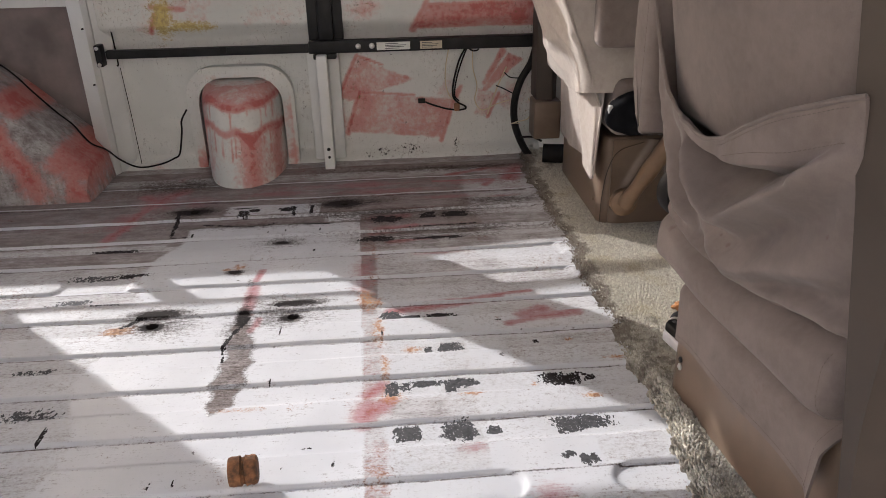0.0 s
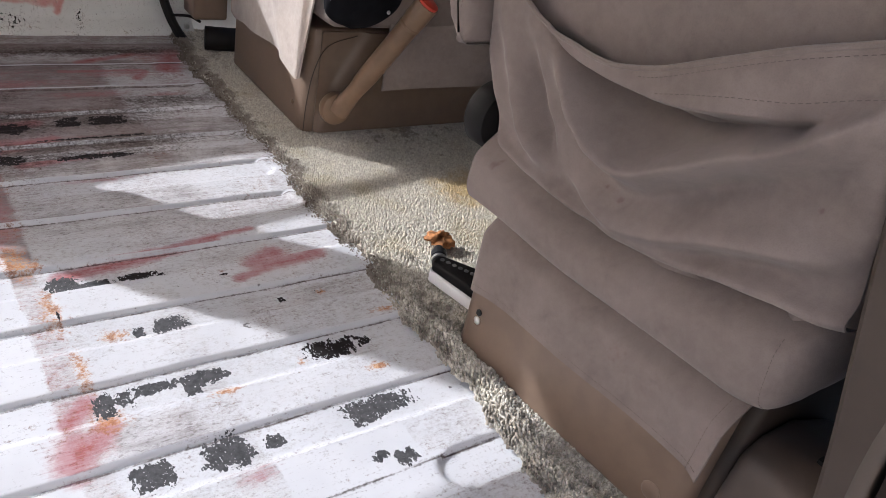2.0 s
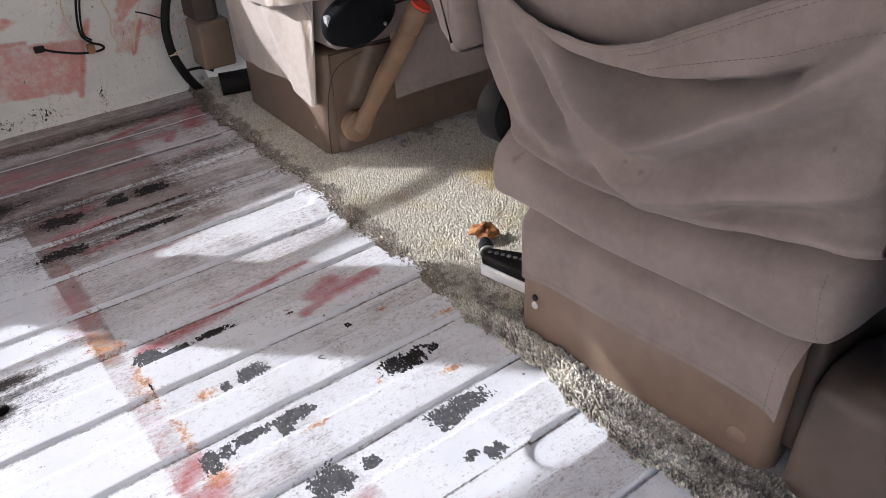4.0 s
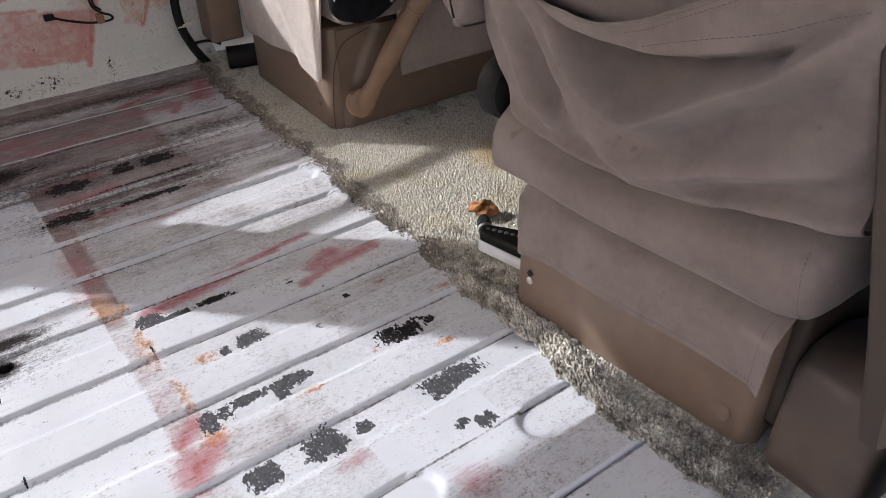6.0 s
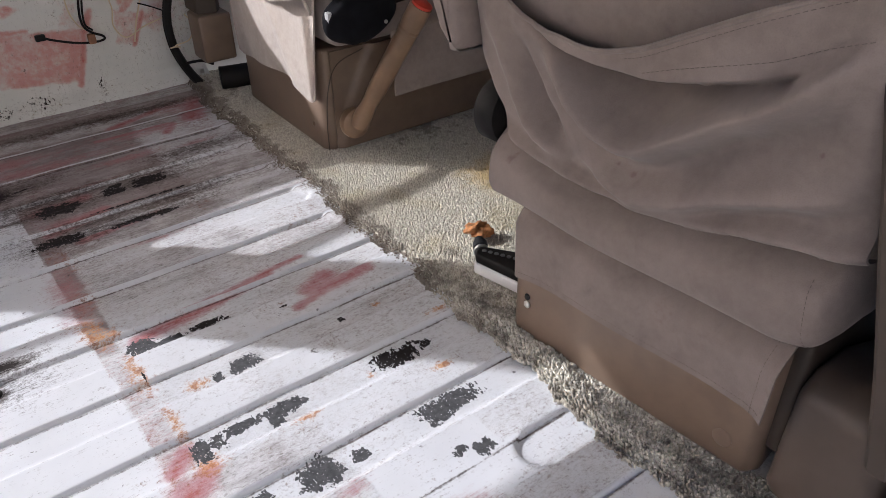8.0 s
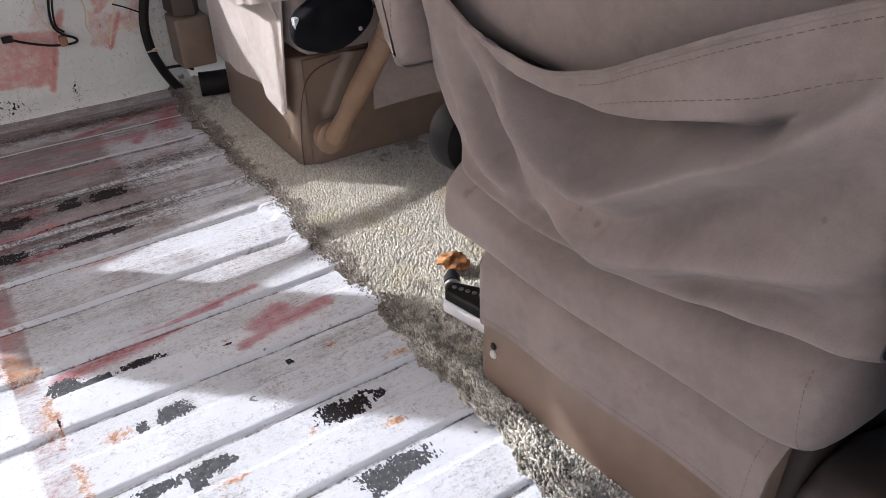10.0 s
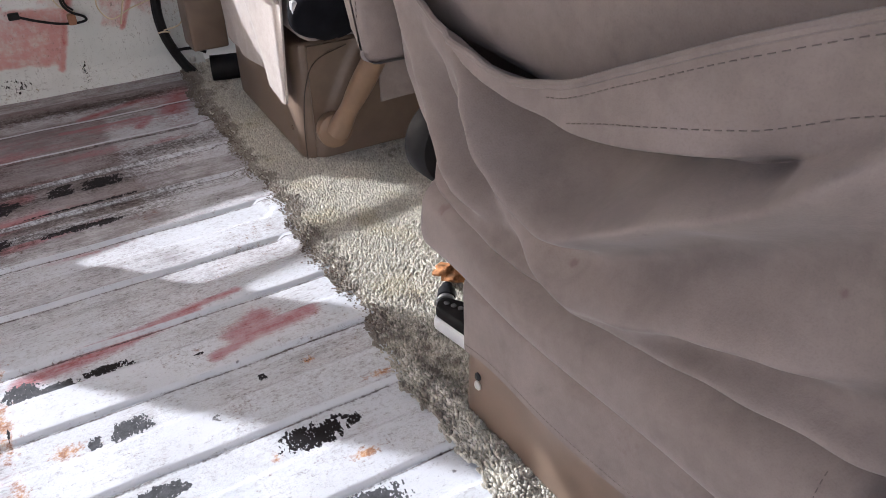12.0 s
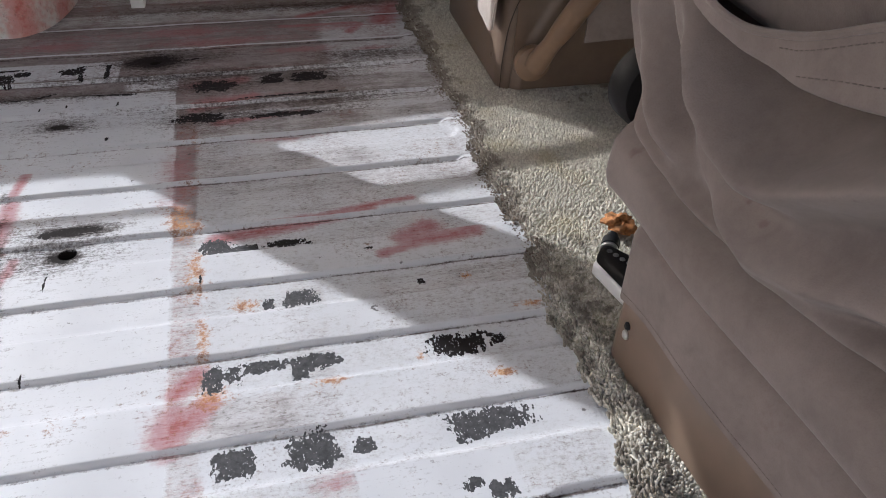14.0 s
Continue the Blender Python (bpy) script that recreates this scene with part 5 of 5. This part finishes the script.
def build_far_seat():
    seat = thing("captain_seat", "sunlit taupe suede captain's seat with a tan side handle", "seat", "front seats", at=(0.95, 2.28, 0.012))
    outline = [(0.674, 2.084), (0.680, 2.066), (0.694, 2.057), (1.25, 2.057), (1.25, 2.52), (0.70, 2.52), (0.676, 2.50)]
    ped = part_at("pedestal", prism(outline, 2, 0.012, 0.262, 0.010, 3), PLASTIC, seat, "brown moulded plastic pedestal")
    # moulded side panel with its swept ridge
    def swell(u, v):
        x = 0.700 + 0.50 * u
        z = 0.020 + 0.235 * v
        lift = float(ease((x - (0.700 + 0.10 * v ** 1.5)) / 0.012))
        return (x, 2.053 - 0.010 * lift, z)
    part_at("side_panel", sheet(swell, 60, 24, 0.01, (0, 1, 0)), PLASTIC, ped.parent)
    part_at("panel_seam", tube([(0.680, 2.062, 0.016), (0.681, 2.061, 0.09), (0.690, 2.056, 0.17), (0.715, 2.050, 0.225), (0.78, 2.044, 0.250)], 0.0012, 6), TRIM, seat, "dark moulding seam")
    part_at("screw", turned([(0.006, 0), (0.006, 0.002), (0.003, 0.004)], (0.6745, 2.118, 0.068), (-1, 0, 0), 14), PLASTIC, seat)
    # side handle
    p0, p1 = Vector((0.722, 1.985, 0.100)), Vector((0.822, 1.862, 0.378))
    d = (p1 - p0).normalized()
    part_at("handle", tube([], lambda t: 0.0225 - 0.004 * math.exp(-((t - 0.2) / 0.1) ** 2) + 0.002 * (t > 0.84), 20, line=[p0.lerp(p1, k / 24) for k in range(25)]), LEVER, seat, "tan plastic side handle")
    part_at("handle_hub", turned([(0.010, -0.004), (0.033, 0.0), (0.037, 0.010), (0.036, 0.024), (0.024, 0.031)], p0 + Vector((0, 0.030, 0)), (0, -1, 0), 28), LEVER, seat)
    part_at("handle_collar", turned([(0.021, 0), (0.0235, 0.003), (0.0235, 0.008), (0.021, 0.011)], p0.lerp(p1, 0.80), d, 24), LEVER, seat)
    part_at("handle_cap", turned([(0.022, 0), (0.023, 0.006), (0.014, 0.010)], p1, d, 20), RED_CAP, seat, "red plastic end cap")
    # rear flap, lit by the sun
    def flap(u, v):
        y = 2.515 - 0.475 * u
        low = lerp_knots(((0, 0.150), (0.05, 0.141), (0.3, 0.158), (0.6, 0.166), (0.8, 0.166), (0.97, 0.150), (1.0, 0.158)), u)
        z = low + (0.400 - low) * v
        y -= 0.050 * u ** 6 * v
        x = 0.651 + 0.008 * math.sin(u * 11 + 0.4) * (1 - v) - 0.014 * math.exp(-((u - 0.80 + 0.25 * v) / 0.09) ** 2) - 0.008 * v + 0.014 * (1 - u)
        return (x, y, z)
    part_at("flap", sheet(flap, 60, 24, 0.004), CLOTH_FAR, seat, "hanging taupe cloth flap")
    # side skirt
    def side(u, v):
        x = 0.808 + 0.44 * u
        z = 0.156 + 0.006 * u + (0.40 - 0.156) * v
        y = 1.955 + 0.003 * math.sin(u * 8) + 0.010 * v
        return (x, y, z)
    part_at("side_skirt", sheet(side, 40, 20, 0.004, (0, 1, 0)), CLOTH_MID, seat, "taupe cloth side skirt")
    # cushion with rounded edge
    part_at("cushion", box((0.662, 1.957, 0.290), (1.26, 2.55, 0.44), 0.034, 4), CLOTH, seat)
    # backrest with wrinkles
    def back(u, v):
        s = 2 * u - 1
        y = 2.262 + s * (0.290 + (0.050 * float(ease((v - 0.02) / 0.25)) if s > 0 else 0.0))
        low = lerp_knots(((1.97, 0.402), (2.10, 0.374), (2.20, 0.352), (2.31, 0.345), (2.45, 0.360), (2.56, 0.385)), y)
        z = low + (1.13 - low) * v
        x = 0.634 - 0.012 * math.exp(-(v / 0.05) ** 2) - 0.40 * (z - 0.36) + 0.07 * max(0.0, (abs(s) - 0.78) / 0.22) ** 2.2
        for n, (a, b, c) in enumerate(((0.40, 0.5, 1.1), (0.47, -0.6, 0.9), (0.56, 0.8, 1.2), (0.66, -0.4, 1.0))):
            q = z - a - b * (y - 2.3) * 0.4
            x -= 0.012 * c * math.exp(-(q / 0.018) ** 2) * (0.6 + 0.4 * math.sin(y * 19 + n * 2))
        x += 0.005 * math.sin(y * 15 + z * 12 + 1) + 0.003 * math.sin(y * 27 - z * 19) + 0.001 * math.sin(y * 61 - z * 47)
        return (x, y, z)
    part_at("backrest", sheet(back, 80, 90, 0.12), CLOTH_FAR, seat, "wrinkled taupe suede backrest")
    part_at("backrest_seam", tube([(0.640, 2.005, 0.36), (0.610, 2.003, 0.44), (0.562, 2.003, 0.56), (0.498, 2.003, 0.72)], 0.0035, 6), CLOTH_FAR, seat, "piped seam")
    arm = box((0.600, 1.915, 0.515), (1.10, 1.985, 0.80), 0.030, 5)
    part_at("armrest", arm, CLOTH, seat, "deep taupe suede armrest")
    return seat


build_far_seat()


def build_pouch():
    """The black knit pouch that hangs from the far armrest."""
    pouch = thing("pouch", "round black knit pouch hanging from the seat", "pouch", at=(0.725, 1.945, 0.30))
    def skin(u, v):
        a, b = 2 * math.pi * u, math.pi * v
        r = math.sin(b)
        x = 0.725 + 0.088 * r * math.cos(a) * (1 + 0.12 * math.cos(b))
        y = 1.945 + 0.036 * r * math.sin(a)
        z = 0.358 + 0.056 * math.cos(b) + 0.010 * math.cos(a) * r - 0.10 * max(0.0, x - 0.78)
        w = 0.003 * math.sin(5 * a + 4 * b)
        return (x + w, y + w, z)
    bm = sheet(skin, 40, 22)
    bmesh.ops.remove_doubles(bm, verts=bm.verts, dist=0.0006)
    part_at("bag", bm, FELT, pouch)
    part_at("cord", tube([(0.700, 1.910, 0.47), (0.702, 1.908, 0.44), (0.706, 1.915, 0.408)], 0.004, 8), RUBBER, pouch, "black cord")
    part_at("eyelet", turned([(0.004, 0), (0.004, 0.002), (0.002, 0.003)], (0.765, 1.911, 0.345), (0, -1, 0), 12), STEEL, pouch, "small steel eyelet")
    part_at("strap", tube([(0.795, 1.935, 0.372), (0.83, 1.92, 0.380), (0.85, 1.90, 0.378)], 0.007, 8, flat=0.4), RUBBER, pouch, "black strap")
    part_at("buckle", box((0.641, 1.928, 0.346), (0.652, 1.943, 0.380), 0.004), plain("grey_plastic_buckle", (0.35, 0.35, 0.35), 0.4), pouch, "grey plastic buckle")
    return pouch


build_pouch()
tagged(part("blue_rag", sheet(lambda u, v: (0.80 + 0.30 * u, 2.03 + 0.008 * math.sin(9 * u) + 0.03 * v, 0.444 + 0.012 * math.sin(7 * u + 3 * v) + 0.05 * v), 24, 8, 0.006, (0, 0, -1)), BLUE), "faded blue cloth lying on the seat cushion", "cloth")

# ---- near door pillar and belt ----
def build_pillar():
    pillar = tagged(thing("door_pillar", "brown plastic trim of the door pillar", "pillar", at=(0.56, 0.78, 0.25)), kind="structure")
    edge = ((0.20, 0.732), (0.35, 0.766), (0.40, 0.780), (0.465, 0.798), (0.52, 0.813), (0.59, 0.833), (0.65, 0.858), (0.70, 0.870), (0.80, 0.893), (1.25, 0.95))
    shut = ((0.20, 0.715), (0.40, 0.738), (0.47, 0.738), (0.53, 0.752), (0.60, 0.778), (0.68, 0.812), (0.77, 0.845), (1.25, 0.915))
    def column(section, low):
        bm = bmesh.new()
        zs = [low + (1.25 - low) * k / 30 for k in range(31)]
        rings = [[bm.verts.new((x, y, z)) for x, y in section(lerp_knots(edge, z), lerp_knots(shut, z))] for z in zs]
        n = len(rings[0])
        for a, b in zip(rings, rings[1:]):
            for k in range(n):
                bm.faces.new((a[k], a[(k + 1) % n], b[(k + 1) % n], b[k]))
        bm.faces.new(rings[0][::-1])
        bm.faces.new(rings[-1])
        bmesh.ops.recalc_face_normals(bm, faces=bm.faces)
        return bm
    part_at("trim_panel", column(lambda y, y2: [(0.541, y2), (0.541, y - 0.005), (0.546, y), (0.575, y - 0.002), (0.606, y - 0.016), (0.606, y2 - 0.006), (0.560, y2 - 0.006)], 0.24), TRIM, pillar)
    # near-black colour stands for the shade in the gap past the pillar
    part_at("jamb", column(lambda y, y2: [(0.575, y2 - 0.012), (0.66, y2 - 0.012), (0.80, y2 - 0.004), (0.80, y2 - 0.07), (0.66, y2 - 0.05)], 0.0), TRIM_DARK, pillar, "door jamb, near-black for the shaded gap beyond the pillar")
    return pillar


build_pillar()


def build_retractor():
    box_ = thing("belt_retractor", "brown plastic seat-belt retractor cover on the carpet", "seat belt", at=(0.72, 0.80, 0.012))
    part_at("cover", prism([(0.629, 0.045), (0.645, 0.012), (0.84, 0.012), (0.84, 0.175), (0.73, 0.216), (0.672, 0.214), (0.640, 0.192)], 1, 0.735, 0.858, 0.018, 4), TRIM_MID, box_)
    part_at("slot", box((0.690, 0.745, 0.2120), (0.702, 0.800, 0.2195), 0.001), BLACK, box_, "dark belt slot")
    part_at("strap", sheet(lambda u, v: (0.696 + 0.08 * u, 0.750 + 0.045 * v - 0.03 * u, 0.205 + 0.57 * u), 12, 4, 0.0016), WEBBING, box_, "brown belt webbing")
    return box_


build_retractor()

# ---- far pillar, cables ----
def build_far_pillar():
    p = tagged(thing("cab_pillar", "brown plastic trim of the cab pillar", "pillar", at=(0.63, 2.62, 0.1)), kind="structure")
    part_at("lower_cover", box((0.592, 2.575, 0.105), (0.682, 2.665, 0.232), 0.008, 3), PLASTIC, p)
    part_at("upper_trim", prism([(0.600, 2.60), (0.650, 2.585), (0.672, 2.62), (0.672, 2.69), (0.600, 2.69)], 2, 0.2325, 0.80, 0.004), TRIM, p)
    return p


build_far_pillar()


def cord(name, label, pts, r, mat, category="cable", at=None):
    ob = thing(name, label, category, at=at or pts[-1])
    part_at("cord", tube(pts, r, 8, 8), mat, ob)
    return ob


harness = cord("wire_harness", "thick black wiring harness bent against the wall", [(0.6231, 2.731, 0.3871), (0.6025, 2.715, 0.3304), (0.5685, 2.71, 0.2737), (0.5489, 2.71, 0.2016), (0.551, 2.71, 0.1294), (0.5685, 2.705, 0.0727), (0.5922, 2.7, 0.0263), (0.618, 2.7, -0.0067)], 0.0125, RUBBER)
part_at("tie", tube([(0.5376, 2.697, 0.1294), (0.551, 2.694, 0.1314), (0.5664, 2.698, 0.1273)], 0.002, 6), WHITE_WIRE, harness, "cream cable tie")
part_at("loose_wire", tube([(0.552, 2.695, 0.1345), (0.5922, 2.679, 0.15), (0.6056, 2.679, 0.1912), (0.5922, 2.689, 0.217)], 0.002, 6), WHITE_WIRE, harness, "cream loose wire")
part_at("branch", tube([(0.551, 2.702, 0.2273), (0.5149, 2.72, 0.2449), (0.4891, 2.741, 0.2531)], 0.002, 6), RUBBER, harness)
part_at("branch", tube([(0.5767, 2.702, 0.284), (0.5355, 2.72, 0.284), (0.5149, 2.731, 0.2995)], 0.002, 6), RUBBER, harness)
part_at("branch", tube([(0.5664, 2.7, 0.0778), (0.6077, 2.669, 0.0861), (0.6386, 2.659, 0.0727)], 0.004, 6), RUBBER, harness)
tagged(part("cable_sleeve", tube([(0.634, 2.61, 0.046), (0.67, 2.60, 0.046), (0.72, 2.59, 0.046)], 0.032, 16), RUBBER), "thick black rubber sleeve beside the seat", "cable")
part_at("terminal", box((0.5974, 2.669, 0.049), (0.6118, 2.681, 0.0634), 0.003), STEEL, harness, "bright metal terminal")

wire = cord("speaker_wire", "thin black twin wire hanging from the rail", [(0.3829, 2.715, 0.3923), (0.3623, 2.741, 0.3459), (0.3437, 2.751, 0.2737), (0.3396, 2.751, 0.2222), (0.3551, 2.743, 0.1995), (0.3788, 2.741, 0.1871), (0.3829, 2.741, 0.1768), (0.3602, 2.743, 0.1727), (0.319, 2.746, 0.1768), (0.2674, 2.746, 0.1933), (0.2344, 2.746, 0.2077)], 0.0032, RUBBER)
part_at("cord", tube([(0.387, 2.715, 0.3923), (0.3685, 2.741, 0.3356), (0.352, 2.751, 0.2737), (0.3458, 2.751, 0.2222), (0.3602, 2.743, 0.2036)], 0.0026, 8), RUBBER, wire)
part_at("plug", box((0.218, 2.739, 0.2005), (0.2427, 2.753, 0.216), 0.003), RUBBER, wire, "grey-black plug")
part_at("wire_loop", tube([(0.386, 2.715, 0.3923), (0.4035, 2.715, 0.3789), (0.4221, 2.715, 0.3809), (0.4242, 2.715, 0.3923)], 0.0026, 8), RUBBER, wire)
tagged(part("glue_dab", box((0.3427, 2.739, 0.1686), (0.3623, 2.755, 0.1954), 0.005, 3), BUTYL), "orange-brown glue dab holding the wire on the panel", "glue")
cord("thin_wire", "thin cream wire looped on the wall", [(0.3272, 2.743, 0.3871), (0.3169, 2.753, 0.3253), (0.3149, 2.753, 0.2634), (0.3314, 2.751, 0.217), (0.3623, 2.749, 0.1974)], 0.0018, WHITE_WIRE)
cord("thin_wire", "thin cream wire looped on the wall", [(0.4066, 2.731, 0.3871), (0.4097, 2.755, 0.315), (0.4242, 2.755, 0.2531), (0.4169, 2.755, 0.2016), (0.4427, 2.755, 0.1655), (0.4943, 2.753, 0.1861), (0.5458, 2.731, 0.2067)], 0.0018, WHITE_WIRE)
cord("thin_wire", "thin cream wire taped on the wall", [(0.5252, 2.751, 0.315), (0.4943, 2.753, 0.2428), (0.4757, 2.753, 0.1964), (0.4613, 2.753, 0.15)], 0.0022, WHITE_WIRE)
cord("black_wire", "thin black wire trailing over the wheel arch and floor", [(-1.197, 2.731, 0.4335), (-1.124, 2.731, 0.3799), (-1.085, 2.731, 0.3418), (-1.035, 2.71, 0.2943), (-0.9698, 2.689, 0.2325), (-0.9254, 2.687, 0.1882), (-0.8862, 2.659, 0.151), (-0.8625, 2.654, 0.1273), (-0.8316, 2.677, 0.1005), (-0.7945, 2.675, 0.0655), (-0.7584, 2.706, 0.0283), (-0.7223, 2.714, 0.0222), (-0.6708, 2.718, 0.0304), (-0.6295, 2.718, 0.0469), (-0.6038, 2.708, 0.0675), (-0.5862, 2.711, 0.1397), (-0.58, 2.71, 0.1809), (-0.5574, 2.708, 0.217)], 0.003, RUBBER)

# ---- loose things on floor and carpet ----
def build_fitting():
    f = thing("pipe_fitting", "rusty threaded iron pipe fitting lying on the floor", "pipe fitting", at=(-0.146, 1.130, 0.004))
    prof = [(0.018, -0.023), (0.022, -0.022), (0.0235, -0.016), (0.0230, -0.010), (0.0238, -0.004), (0.0200, -0.002), (0.0205, 0.000), (0.0200, 0.002), (0.0240, 0.004), (0.0225, 0.010), (0.0235, 0.015), (0.0220, 0.020), (0.0180, 0.022)]
    ax = Vector((1.0, 0.10, 0))
    part_at("body", turned(prof, (-0.146, 1.130, 0.0345), ax, 26), RUSTY, f)
    for k in range(3):
        c = Vector((-0.146, 1.130, 0.0345)) + ax.normalized() * (-0.002 + 0.003 * k)
        part_at("thread", turned([(0.020, -0.0006), (0.0213, 0), (0.020, 0.0006)], c, ax, 26), RUSTY, f)
    return f


build_fitting()


def build_tool():
    tool = thing("multi_tool", "white and black power tool with rusty orange brush on carpet", "power tool", at=(0.67, 1.42, 0.02))
    body = [(0.640, 1.452), (0.652, 1.466), (0.672, 1.466), (0.735, 1.375), (0.715, 1.315), (0.668, 1.325)]
    part_at("housing", prism(body, 2, 0.018, 0.040, 0.005, 3), SHELL, tool)
    part_at("grip", prism([(0.6430, 1.4515), (0.6535, 1.4640), (0.671, 1.4640), (0.7325, 1.3755), (0.7135, 1.318), (0.670, 1.3275)], 2, 0.0395, 0.060, 0.006, 3), RUBBER, tool, "black ribbed grip")
    for k in range(9):
        p = Vector((0.661, 1.450, 0.0602)).lerp(Vector((0.705, 1.365, 0.0602)), k / 8)
        part_at("rib", turned([(0.0042, 0), (0.0042, 0.0012), (0.003, 0.002)], p, (0, 0, 1), 10), GREY, tool)
    part_at("neck", turned([(0.013, 0), (0.013, 0.012), (0.010, 0.014), (0.010, 0.024), (0.014, 0.026), (0.014, 0.042), (0.009, 0.046), (0.009, 0.056)], (0.664, 1.458, 0.042), (0.62, 1, 0.0), 20), BLACK, tool, "black and steel chuck")
    part_at("collar", turned([(0.0142, 0), (0.0150, 0.003), (0.0142, 0.006)], (0.671, 1.470, 0.0425), (0.62, 1, 0.0), 20), STEEL, tool, "steel collar")
    def head(u, v):
        a, b = 2 * math.pi * u, math.pi * v
        r = 1 + 0.30 * math.sin(2 * a + 1) * math.sin(2 * b + 1) + 0.16 * math.sin(5 * a + 4 * b) + 0.08 * math.sin(11 * a - 7 * b)
        return (0.722 + 0.027 * r * math.sin(b) * math.cos(a), 1.545 + 0.022 * r * math.sin(b) * math.sin(a), 0.034 + 0.010 * r * math.cos(b))
    bm = sheet(head, 24, 14)
    bmesh.ops.remove_doubles(bm, verts=bm.verts, dist=0.0004)
    part_at("brush_head", bm, ORANGE, tool, "rusty orange brush head")
    return tool


build_tool()
